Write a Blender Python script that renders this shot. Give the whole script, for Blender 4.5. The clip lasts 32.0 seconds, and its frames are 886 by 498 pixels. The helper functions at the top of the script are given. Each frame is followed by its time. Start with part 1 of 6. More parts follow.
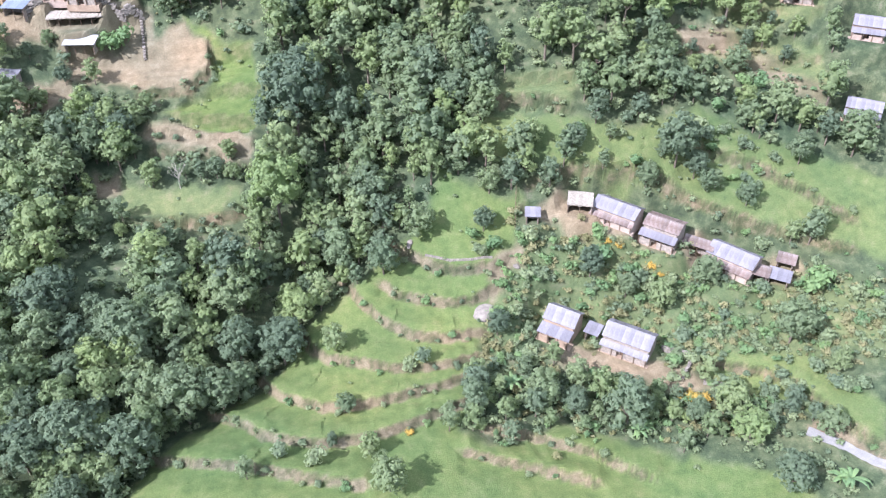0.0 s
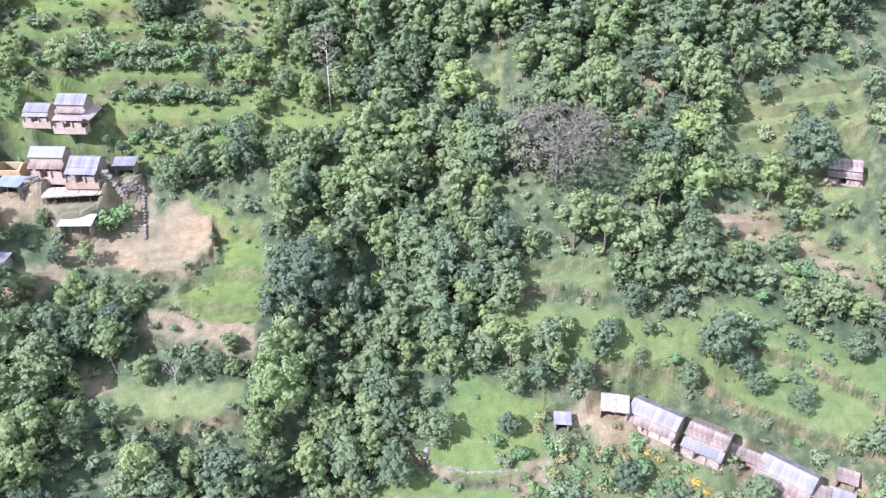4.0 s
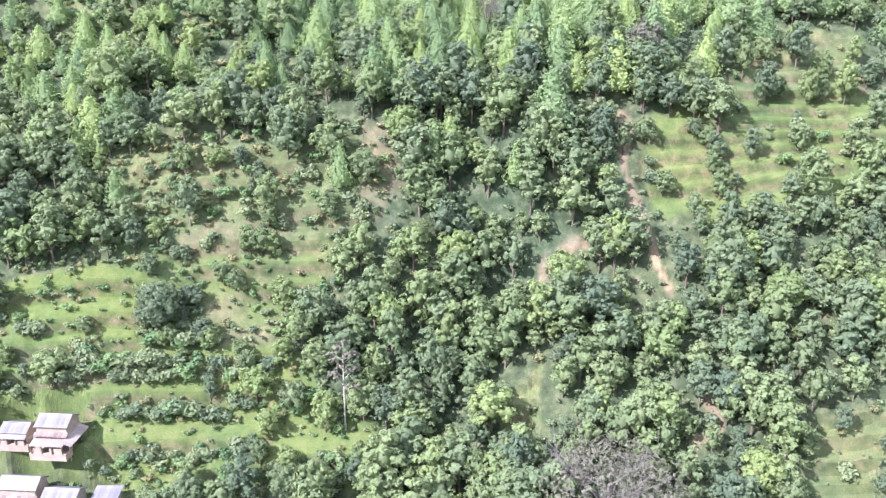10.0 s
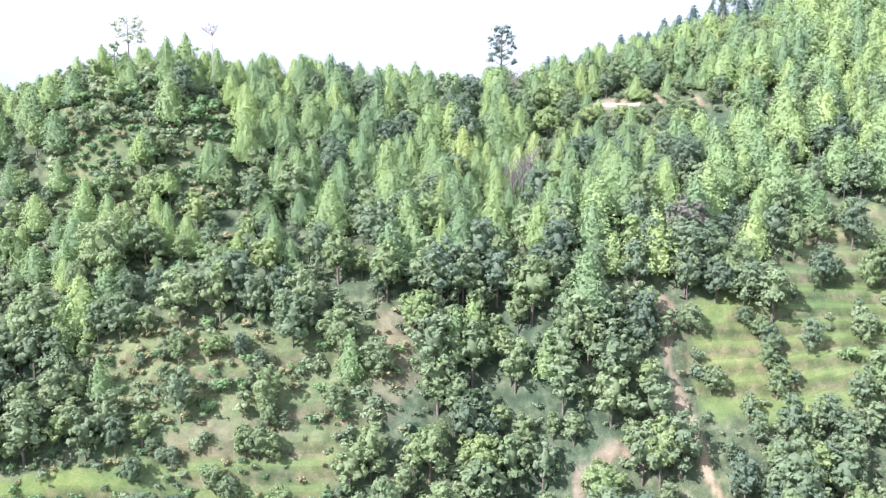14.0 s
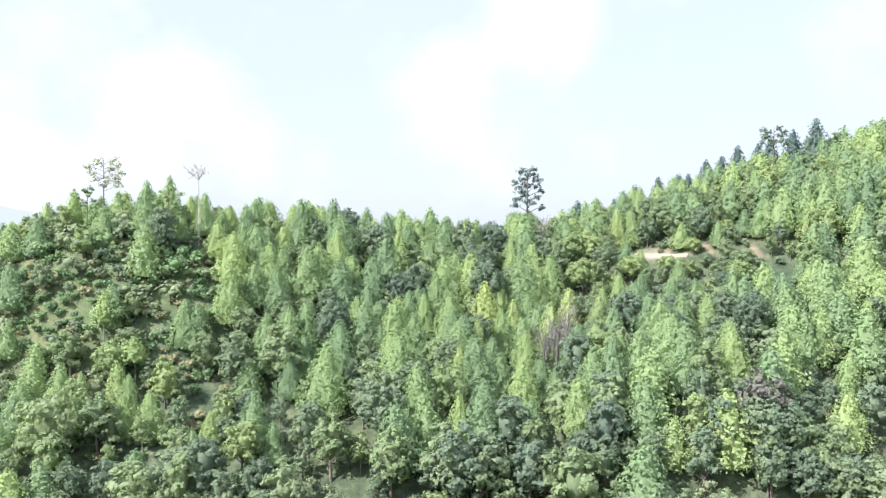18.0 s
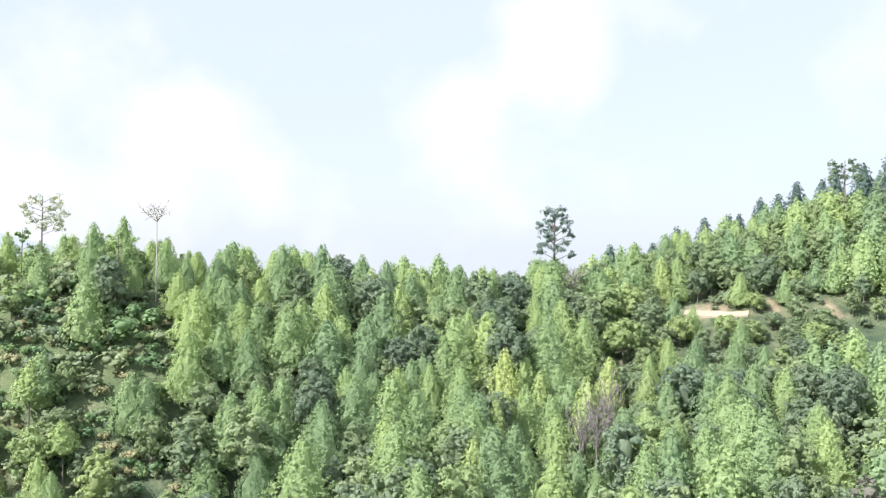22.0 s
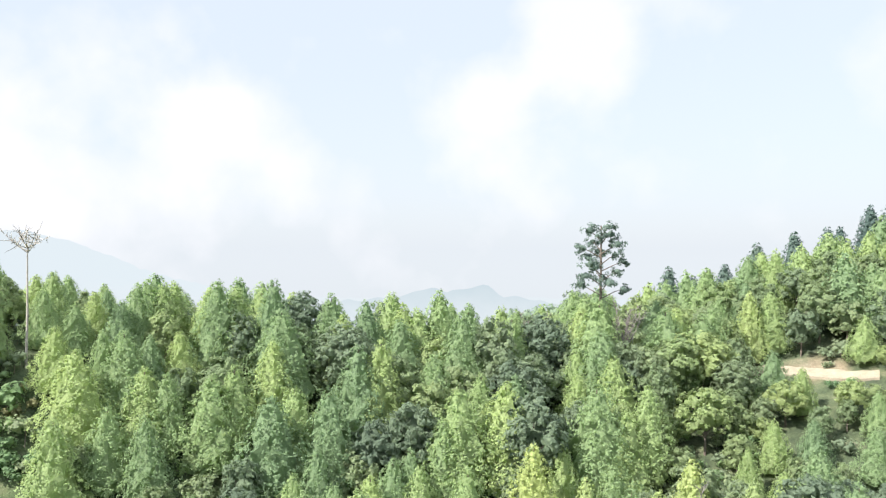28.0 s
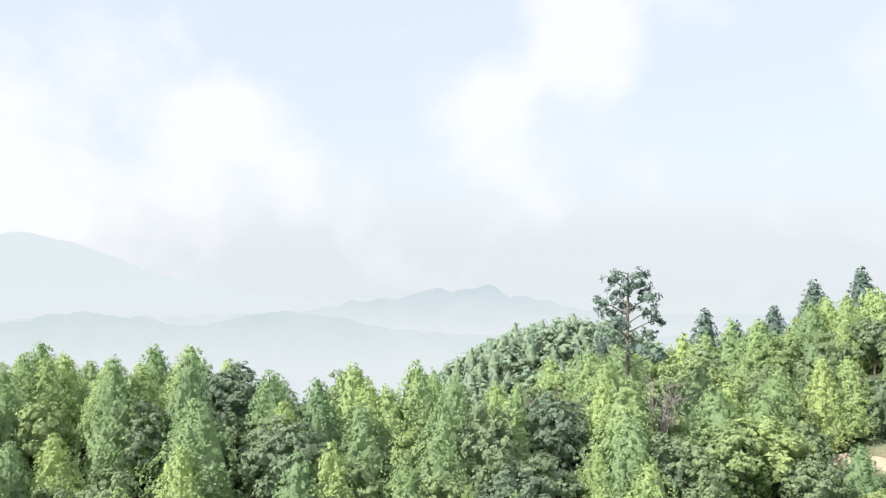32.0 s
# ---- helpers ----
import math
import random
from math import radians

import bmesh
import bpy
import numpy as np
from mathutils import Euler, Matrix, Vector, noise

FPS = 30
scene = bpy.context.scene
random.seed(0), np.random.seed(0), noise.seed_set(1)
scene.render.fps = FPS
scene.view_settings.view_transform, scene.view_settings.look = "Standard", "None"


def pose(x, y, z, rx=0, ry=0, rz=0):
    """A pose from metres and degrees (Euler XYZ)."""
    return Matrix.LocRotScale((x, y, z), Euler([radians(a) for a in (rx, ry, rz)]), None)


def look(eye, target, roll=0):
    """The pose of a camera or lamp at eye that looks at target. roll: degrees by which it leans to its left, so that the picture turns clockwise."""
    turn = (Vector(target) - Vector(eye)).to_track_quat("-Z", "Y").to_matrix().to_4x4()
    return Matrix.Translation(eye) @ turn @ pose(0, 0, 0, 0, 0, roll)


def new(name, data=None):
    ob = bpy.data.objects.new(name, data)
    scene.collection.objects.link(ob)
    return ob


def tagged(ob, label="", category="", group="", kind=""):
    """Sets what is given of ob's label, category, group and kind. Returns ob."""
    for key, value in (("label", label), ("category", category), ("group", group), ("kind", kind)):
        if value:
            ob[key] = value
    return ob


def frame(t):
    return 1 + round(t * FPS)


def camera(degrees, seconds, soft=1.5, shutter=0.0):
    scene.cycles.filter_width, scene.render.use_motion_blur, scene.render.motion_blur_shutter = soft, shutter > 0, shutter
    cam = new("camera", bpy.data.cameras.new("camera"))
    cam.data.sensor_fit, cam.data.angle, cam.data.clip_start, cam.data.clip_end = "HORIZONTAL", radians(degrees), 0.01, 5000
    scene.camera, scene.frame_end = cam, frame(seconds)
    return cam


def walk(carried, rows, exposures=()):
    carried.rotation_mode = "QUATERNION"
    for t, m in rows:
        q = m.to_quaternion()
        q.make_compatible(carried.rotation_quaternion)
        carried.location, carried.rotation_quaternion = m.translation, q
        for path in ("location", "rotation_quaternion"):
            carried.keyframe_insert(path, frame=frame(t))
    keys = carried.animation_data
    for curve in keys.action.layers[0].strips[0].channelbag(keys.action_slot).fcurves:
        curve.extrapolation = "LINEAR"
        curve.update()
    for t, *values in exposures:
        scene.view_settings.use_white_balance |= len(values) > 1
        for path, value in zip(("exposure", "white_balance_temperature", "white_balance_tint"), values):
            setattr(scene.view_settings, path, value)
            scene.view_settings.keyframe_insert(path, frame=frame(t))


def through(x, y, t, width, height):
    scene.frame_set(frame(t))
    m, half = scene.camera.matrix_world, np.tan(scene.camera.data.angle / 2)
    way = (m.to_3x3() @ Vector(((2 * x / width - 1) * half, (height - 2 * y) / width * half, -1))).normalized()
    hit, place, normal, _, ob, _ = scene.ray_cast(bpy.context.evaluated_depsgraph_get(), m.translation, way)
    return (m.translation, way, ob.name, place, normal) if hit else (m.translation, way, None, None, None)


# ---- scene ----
from mathutils import geometry

# ---- camera path: seconds, x, y, z, yaw, pitch, roll ----
PATH = [
    (0.0, -0.00, -0.00, 110.00, -7.703, -37.137, -0.346),
    (0.5, 0.20, 2.88, 111.10, -7.561, -37.214, -0.348),
    (1.0, 0.39, 5.75, 112.19, -7.433, -37.187, -0.405),
    (1.5, 0.58, 8.61, 113.30, -7.291, -36.592, -0.393),
    (2.0, 0.77, 11.44, 114.42, -7.189, -35.476, -0.425),
    (2.5, 0.95, 14.23, 115.56, -7.095, -34.374, -0.423),
    (3.0, 1.13, 16.98, 116.72, -7.004, -33.300, -0.432),
    (3.5, 1.30, 19.70, 117.89, -6.928, -32.393, -0.402),
    (5.5, 1.92, 30.13, 122.49, -6.521, -28.117, -0.381),
    (6.0, 2.03, 32.56, 123.67, -6.409, -26.930, -0.369),
    (6.5, 2.15, 34.95, 124.86, -6.323, -26.030, -0.341),
    (7.0, 2.26, 37.30, 126.05, -6.217, -24.863, -0.322),
    (7.5, 2.37, 39.62, 127.25, -6.127, -24.046, -0.306),
    (8.0, 2.48, 41.89, 128.45, -6.002, -22.972, -0.288),
    (8.5, 2.60, 44.11, 129.67, -5.895, -22.166, -0.309),
    (9.0, 2.73, 46.28, 130.89, -5.764, -21.073, -0.268),
    (9.5, 2.86, 48.39, 132.12, -5.643, -20.245, -0.236),
    (10.0, 2.98, 50.49, 133.36, -5.500, -19.155, -0.207),
    (10.5, 3.11, 52.59, 134.61, -5.365, -18.383, -0.214),
    (11.0, 3.25, 54.76, 135.84, -5.216, -17.344, -0.188),
    (11.5, 3.41, 57.00, 137.05, -5.078, -16.548, -0.083),
    (12.0, 3.58, 59.33, 138.20, -4.916, -15.481, -0.037),
    (12.5, 3.75, 61.76, 139.25, -4.723, -14.641, 0.028),
    (13.0, 3.91, 64.29, 140.17, -4.545, -13.467, 0.106),
    (13.5, 4.07, 66.90, 140.94, -4.405, -12.494, 0.139),
    (14.0, 4.24, 69.64, 141.59, -4.219, -11.226, 0.139),
    (14.5, 4.41, 72.47, 142.13, -4.088, -10.164, 0.181),
    (16.5, 5.62, 86.38, 142.44, -3.389, -4.830, 0.133),
    (17.0, 5.83, 90.02, 142.61, -3.216, -3.411, 0.094),
    (17.5, 6.03, 93.65, 142.83, -3.086, -2.436, 0.111),
    (18.0, 6.21, 97.29, 143.10, -2.967, -1.861, 0.107),
    (18.5, 6.37, 100.93, 143.42, -2.861, -1.463, 0.103),
    (19.0, 6.53, 104.59, 143.79, -2.754, -0.963, 0.120),
    (19.5, 6.71, 108.23, 144.19, -2.673, -0.622, 0.177),
    (20.0, 6.91, 111.88, 144.60, -2.549, -0.212, 0.165),
    (20.5, 7.13, 115.51, 145.01, -2.452, 0.083, 0.183),
    (21.0, 7.39, 119.12, 145.41, -2.345, 0.384, 0.246),
    (21.5, 7.68, 122.71, 145.80, -2.232, 0.466, 0.305),
    (22.0, 8.01, 126.30, 146.16, -2.110, 0.320, 0.361),
    (22.5, 8.34, 129.88, 146.49, -1.986, 0.209, 0.396),
    (23.0, 8.69, 133.47, 146.79, -1.858, 0.136, 0.435),
    (23.5, 9.03, 137.05, 147.09, -1.731, 0.047, 0.448),
    (24.0, 9.38, 140.61, 147.40, -1.625, -0.018, 0.475),
    (24.5, 9.73, 144.14, 147.74, -1.506, -0.038, 0.447),
    (25.0, 10.09, 147.63, 148.12, -1.352, -0.042, 0.450),
    (25.5, 10.45, 151.09, 148.52, -1.227, -0.028, 0.422),
    (27.5, 12.03, 164.60, 150.74, -0.558, -0.055, 0.223),
    (28.0, 12.41, 167.92, 151.35, -0.378, -0.017, 0.126),
    (28.5, 12.80, 171.24, 151.97, -0.199, -0.032, 0.126),
    (29.0, 13.18, 174.54, 152.60, -0.053, -0.027, 0.033),
    (29.5, 13.55, 177.82, 153.28, -0.211, -0.024, -0.019),
    (30.0, 13.90, 181.05, 154.01, -0.525, -0.073, 0.045),
    (30.5, 14.23, 184.26, 154.76, -0.408, -0.057, -0.107),
    (31.0, 14.57, 187.43, 155.51, -0.306, -0.070, -0.111),
    (31.5, 14.93, 190.59, 156.27, -0.163, -0.113, -0.094),
    (32.0, 15.33, 193.73, 157.01, 0.000, -0.124, -0.200),
]
cam = camera(55.19, 32.0, soft=1.28)
walk(cam, [(t, pose(x, y, z, 90 + pitch, 0, yaw) @ pose(0, 0, 0, 0, 0, roll)) for t, x, y, z, yaw, pitch, roll in PATH],
     [(0.0, 1.27, 5650, 21.5), (3.5, 1.37, 5600, 23), (7.0, 1.42, 5550, 25), (9.0, 1.58, 5820, 24), (12.0, 1.64, 5680, 24), (18.0, 1.38, 5950, 18), (24.0, 1.32, 6250, 15.5), (32.0, 1.23, 6450, 13)])

# ---- sky and sun ----
SUN_ELEVATION, SUN_AZIMUTH = radians(43), radians(-121)   # azimuth clockwise from +y
world = bpy.data.worlds.new("sky")
scene.world = world
world.use_nodes = True
wn, wl = world.node_tree.nodes, world.node_tree.links
wn.clear()
sky = wn.new("ShaderNodeTexSky")
sky.sky_type, sky.sun_disc = "NISHITA", False
sky.sun_elevation, sky.sun_rotation = SUN_ELEVATION, SUN_AZIMUTH
sky.air_density, sky.dust_density, sky.ozone_density, sky.altitude = 1.0, 2.5, 1.0, 1500


def wmath(op, a, b_=0.0):
    m = wn.new("ShaderNodeVectorMath" if op in ("DOT_PRODUCT",) else "ShaderNodeMath")
    m.operation = op
    for socket, value in zip(m.inputs, (a, b_)):
        if isinstance(value, (int, float, tuple)):
            socket.default_value = value
        else:
            wl.new(value, socket)
    return m.outputs["Value"]


# thin bright clouds and haze low over the hills
coords = wn.new("ShaderNodeTexCoord")
puff, split = wn.new("ShaderNodeTexNoise"), wn.new("ShaderNodeSeparateXYZ")
puff.inputs["Scale"].default_value, puff.inputs["Detail"].default_value, puff.inputs["Roughness"].default_value = 7.0, 5, 0.5
wl.new(coords.outputs["Generated"], puff.inputs["Vector"])
wl.new(coords.outputs["Generated"], split.inputs[0])
cover_ = wmath("MULTIPLY", wmath("SUBTRACT", puff.outputs[0], 0.56), 3.2)
for (cx, cz, size) in ((-0.42, 0.14, 0.17), (-0.3, 0.2, 0.1), (-0.24, 0.1, 0.12), (0.13, 0.2, 0.12), (0.19, 0.29, 0.12), (0.06, 0.12, 0.13), (-0.6, 0.1, 0.16), (0.75, 0.2, 0.2), (-0.9, 0.25, 0.2)):
    toward = Vector((cx, 1, cz)).normalized()
    near = wmath("DOT_PRODUCT", coords.outputs["Generated"], tuple(toward))
    blob = wmath("MULTIPLY", wmath("SUBTRACT", near, math.cos(size)), 0.95 / (1 - math.cos(size)))
    cover_ = wmath("ADD", cover_, wmath("MULTIPLY", wmath("MAXIMUM", blob, 0.0), wmath("MULTIPLY", puff.outputs[0], 1.5)))
cloud = wmath("MULTIPLY", wmath("MINIMUM", wmath("MAXIMUM", cover_, 0.0), 1.0), 0.75)
haze = wmath("POWER", wmath("SUBTRACT", 1.0, wmath("MINIMUM", wmath("ABSOLUTE", split.outputs[2]), 1.0)), 5.0)
veil = wn.new("ShaderNodeMix")
veil.data_type = "RGBA"
wl.new(wmath("ADD", wmath("MULTIPLY", haze, 0.2), 0.78), veil.inputs["Factor"])
wl.new(sky.outputs[0], veil.inputs["A"])
lift = wn.new("ShaderNodeVectorMath")        # a thinly veiled sky is brightest overhead
lift.operation = "SCALE"
lift.inputs[0].default_value = (2.46, 2.66, 2.75)
wl.new(wmath("ADD", wmath("MULTIPLY", wmath("POWER", wmath("ABSOLUTE", split.outputs[2]), 3.0), 2.2), 1.0), lift.inputs["Scale"])
wl.new(lift.outputs[0], veil.inputs["B"])
blend = wn.new("ShaderNodeMix")
blend.data_type = "RGBA"
wl.new(cloud, blend.inputs["Factor"])
wl.new(veil.outputs["Result"], blend.inputs["A"])
blend.inputs["B"].default_value = (3.25, 3.28, 3.28, 1)
back = wn.new("ShaderNodeBackground")
back.inputs["Strength"].default_value = 0.135
wl.new(blend.outputs["Result"], back.inputs[0])
wl.new(back.outputs[0], wn.new("ShaderNodeOutputWorld").inputs[0])
sun = new("sun", bpy.data.lights.new("sun", "SUN"))
sun.data.energy, sun.data.angle, sun.data.color = 4.3, radians(0.6), (1.0, 0.955, 0.88)
sun.matrix_world = look((0, 0, 400), Vector((0, 0, 400)) - Vector((math.sin(SUN_AZIMUTH) * math.cos(SUN_ELEVATION), math.cos(SUN_AZIMUTH) * math.cos(SUN_ELEVATION), math.sin(SUN_ELEVATION))))


# ---- materials ----
def nodes_of(name):
    m = bpy.data.materials.new(name)
    m.use_nodes = True
    n, l = m.node_tree.nodes, m.node_tree.links
    return m, n, l, n["Principled BSDF"]


def noise_node(n, l, scale, detail=4.0, coords="Object", rough=0.6):
    tc, tex = n.new("ShaderNodeTexCoord"), n.new("ShaderNodeTexNoise")
    tex.inputs["Scale"].default_value, tex.inputs["Detail"].default_value, tex.inputs["Roughness"].default_value = scale, detail, rough
    l.new(tc.outputs[coords], tex.inputs["Vector"])
    return tex


def ramp_node(n, l, source, stops):
    r = n.new("ShaderNodeValToRGB")
    e = r.color_ramp.elements
    while len(e) < len(stops):
        e.new(0.5)
    for k, (at, c) in enumerate(stops):
        e[k].position, e[k].color = at, (*c, 1)
    l.new(source, r.inputs[0])
    return r


def mix_node(n, l, fac, a, b, mode="MIX"):
    m = n.new("ShaderNodeMix")
    m.data_type, m.blend_type = "RGBA", mode
    for socket, value in ((m.inputs["Factor"], fac), (m.inputs["A"], a), (m.inputs["B"], b)):
        if isinstance(value, (int, float)):
            socket.default_value = value
        elif isinstance(value, tuple):
            socket.default_value = (*value, 1)
        else:
            l.new(value, socket)
    return m.outputs["Result"]


def math_node(n, l, op, a, b=0.0):
    m = n.new("ShaderNodeMath")
    m.operation = op
    for socket, value in zip(m.inputs, (a, b)):
        if isinstance(value, (int, float)):
            socket.default_value = value
        else:
            l.new(value, socket)
    return m.outputs[0]


def bump_node(n, l, shader, height, strength=0.4, distance=0.05):
    b = n.new("ShaderNodeBump")
    b.inputs["Strength"].default_value, b.inputs["Distance"].default_value = strength, distance
    l.new(height, b.inputs["Height"])
    l.new(b.outputs[0], shader.inputs["Normal"])


def foliage(name, dark, mid, light, through=0.3):
    """Leaves: one tone a tree, each leaf a little apart from it."""
    m, n, l, p = nodes_of(name)
    info, geo, att = n.new("ShaderNodeObjectInfo"), n.new("ShaderNodeNewGeometry"), n.new("ShaderNodeAttribute")
    att.attribute_name = "tint"
    tone = math_node(n, l, "FRACT", math_node(n, l, "ADD", info.outputs["Random"], att.outputs["Fac"]))
    base = ramp_node(n, l, tone, [(0.0, dark), (0.55, mid), (1.0, light)])
    grain = noise_node(n, l, 3.2, 5)
    leaf = ramp_node(n, l, geo.outputs["Random Per Island"], [(0.0, (0.9, 0.91, 0.91)), (0.6, (1.0, 1.0, 1.0)), (1.0, (1.1, 1.08, 1.03))])
    colour = mix_node(n, l, 1.0, base.outputs[0], leaf.outputs[0], "MULTIPLY")
    speck = ramp_node(n, l, grain.outputs[0], [(0.32, (0.88, 0.89, 0.9)), (0.5, (1.0, 1.0, 1.0)), (0.68, (1.16, 1.14, 1.1))])
    colour = mix_node(n, l, 1.0, colour, speck.outputs[0], "MULTIPLY")
    l.new(colour, p.inputs["Base Color"])
    p.inputs["Roughness"].default_value = 0.7
    bump_node(n, l, p, grain.outputs[0], 0.5, 0.35)
    p.inputs["Specular IOR Level"].default_value = 0.18
    # leaves let about as much light through as they throw back
    t, both = n.new("ShaderNodeBsdfTranslucent"), n.new("ShaderNodeAddShader")
    l.new(mix_node(n, l, 1.0, colour, (through, through * 0.97, through * 0.9), "MULTIPLY"), t.inputs[0])
    l.new(p.outputs[0], both.inputs[0])
    l.new(t.outputs[0], both.inputs[1])
    l.new(both.outputs[0], n["Material Output"].inputs[0])
    return m


def speckled(name, stops, scale, rough=0.9, bump=0.4, fine=None, spread=0.0, distance=0.05, metal=0.0):
    """A dull surface of two scales of stain and grain; spread: how far pieces differ."""
    m, n, l, p = nodes_of(name)
    big = noise_node(n, l, scale)
    r = ramp_node(n, l, big.outputs[0], stops)
    grain = noise_node(n, l, fine or scale * 9, 5)
    tone = ramp_node(n, l, grain.outputs[0], [(0.25, (0.72, 0.72, 0.72)), (0.75, (1.2, 1.2, 1.2))])
    colour = mix_node(n, l, 1.0, r.outputs[0], tone.outputs[0], "MULTIPLY")
    if spread:
        info = n.new("ShaderNodeObjectInfo")
        k = ramp_node(n, l, info.outputs["Random"], [(0.0, (1 - spread,) * 3), (1.0, (1 + spread * 0.6,) * 3)])
        colour = mix_node(n, l, 1.0, colour, k.outputs[0], "MULTIPLY")
    l.new(colour, p.inputs["Base Color"])
    p.inputs["Roughness"].default_value, p.inputs["Metallic"].default_value = rough, metal
    if bump:
        bump_node(n, l, p, grain.outputs[0], bump, distance)
    return m


LEAF_BROAD = foliage("broad_leaves", (0.094, 0.129, 0.081), (0.131, 0.167, 0.093), (0.155, 0.193, 0.101), 1.1)
LEAF_DARK = foliage("dark_leaves", (0.080, 0.111, 0.077), (0.102, 0.136, 0.087), (0.126, 0.162, 0.094), 1.1)
LEAF_PINE = foliage("pine_needles", (0.112, 0.163, 0.088), (0.15, 0.204, 0.096), (0.186, 0.236, 0.1), 1.1)
LEAF_CONIFER = foliage("conifer_needles", (0.062, 0.094, 0.085), (0.078, 0.114, 0.096), (0.094, 0.13, 0.104), 0.8)
# leaves of the far hill, with distance haze mixed into their base colour
LEAF_HAZED = foliage("hazed_leaves", (0.126, 0.17, 0.122), (0.14, 0.186, 0.13), (0.152, 0.198, 0.136), 1.1)
LEAF_MID = foliage("green_leaves", (0.110, 0.148, 0.081), (0.134, 0.172, 0.087), (0.158, 0.199, 0.092), 1.1)
LEAF_PALE = foliage("pale_leaves", (0.272, 0.287, 0.241), (0.297, 0.313, 0.258), (0.323, 0.339, 0.284), 1.0)
LEAF_LIME = foliage("young_leaves", (0.135, 0.180, 0.086), (0.152, 0.196, 0.089), (0.172, 0.212, 0.094), 1.1)
LEAF_GOLD = foliage("golden_needles", (0.17, 0.215, 0.1), (0.195, 0.24, 0.105), (0.22, 0.258, 0.105), 1.1)
LEAF_SHRUB = foliage("shrub_leaves", (0.099, 0.133, 0.088), (0.135, 0.170, 0.099), (0.171, 0.204, 0.119), 1.0)
LEAF_BRIGHT = foliage("fresh_leaves", (0.092, 0.15, 0.076), (0.116, 0.178, 0.084), (0.145, 0.208, 0.094), 0.9)
LEAF_STRAW = foliage("dry_grass", (0.151, 0.153, 0.076), (0.197, 0.194, 0.103), (0.235, 0.230, 0.129), 0.5)
LEAF_DRY = foliage("dry_twigs", (0.117, 0.117, 0.094), (0.144, 0.142, 0.113), (0.172, 0.165, 0.133), 0.4)
MARIGOLD = foliage("marigold_flowers", (0.2, 0.2, 0.06), (0.36, 0.25, 0.06), (0.46, 0.3, 0.07), 0.2)
BARK = speckled("bark", [(0.3, (0.09, 0.07, 0.05)), (0.7, (0.2, 0.17, 0.14))], 3.0)
BARK_PALE = speckled("pale_bark", [(0.3, (0.3, 0.27, 0.23)), (0.7, (0.48, 0.45, 0.4))], 3.0)

# ---- the lie of the land: heights on a coarse plan, rows along y, columns along x ----
PLAN_X = np.array([-160.0, -90, -45, 0, 45, 90, 160])
PLAN_Y = np.array([0, 60, 100, 125, 150, 175, 195, 215, 240, 255, 270, 295, 350])
PLAN_Z = np.array([
    [24.5, 15.2, 9.3, 5.2, 2.5, 2.6, 3.4],
    [27.4, 15.2, 8.4, 4.5, 0.9, 6.1, 16.5],
    [32.4, 17.9, 10.3, 6.7, 4.4, 13.9, 28.8],
    [38.4, 23.9, 17, 16.3, 20.6, 26.1, 39.6],
    [47.3, 35.6, 29.9, 35.5, 45.1, 44.3, 54.2],
    [59, 53.8, 48.3, 51.8, 61.4, 67.7, 72.7],
    [70.3, 72.4, 73.9, 73.6, 79.9, 89.2, 89.9],
    [81.9, 90.5, 98, 102.9, 107.9, 106, 108.1],
    [94.6, 107, 117, 116.5, 119.5, 125.5, 130.6],
    [101.9, 122.4, 138, 124.5, 125, 134, 142],
    [109.7, 129.1, 142, 134.5, 131.5, 142.6, 154.9],
    [114.1, 129.2, 137, 131.5, 136.5, 148.8, 168],
    [91.6, 101.6, 109.2, 112.4, 117.4, 129.1, 170.5],
])


def weights(nodes, v):
    v = np.asarray(v, float)
    n = len(nodes)
    i = np.clip(np.searchsorted(nodes, v) - 1, 0, n - 2)
    h = nodes[i + 1] - nodes[i]
    s = np.clip((v - nodes[i]) / h, 0, 1)
    out = np.zeros(v.shape + (n,))
    at = tuple(np.indices(v.shape))
    for k, w in ((i, 2 * s**3 - 3 * s**2 + 1), (i + 1, 3 * s**2 - 2 * s**3)):
        np.add.at(out, at + (k,), w)
    for j, w in ((i, s**3 - 2 * s**2 + s), (i + 1, s**3 - s**2)):
        low, high = np.maximum(j - 1, 0), np.minimum(j + 1, n - 1)
        slope = w * h / (nodes[high] - nodes[low])
        np.add.at(out, at + (high,), slope)
        np.add.at(out, at + (low,), -slope)
    return out


def step01(v, low, high):
    s = np.clip((v - low) / (high - low), 0, 1)
    return s * s * (3 - 2 * s)


def wave(x, y, scale, seed):
    """A smooth random field of about -1 to 1."""
    r = np.random.RandomState(seed)
    out = 0
    for k in range(7):
        a, ph, f = r.uniform(0, 6.28), r.uniform(0, 6.28), r.uniform(0.6, 1.7) / scale
        out = out + np.sin((x * np.cos(a) + y * np.sin(a)) * 6.28 * f + ph)
    return out / 3.2


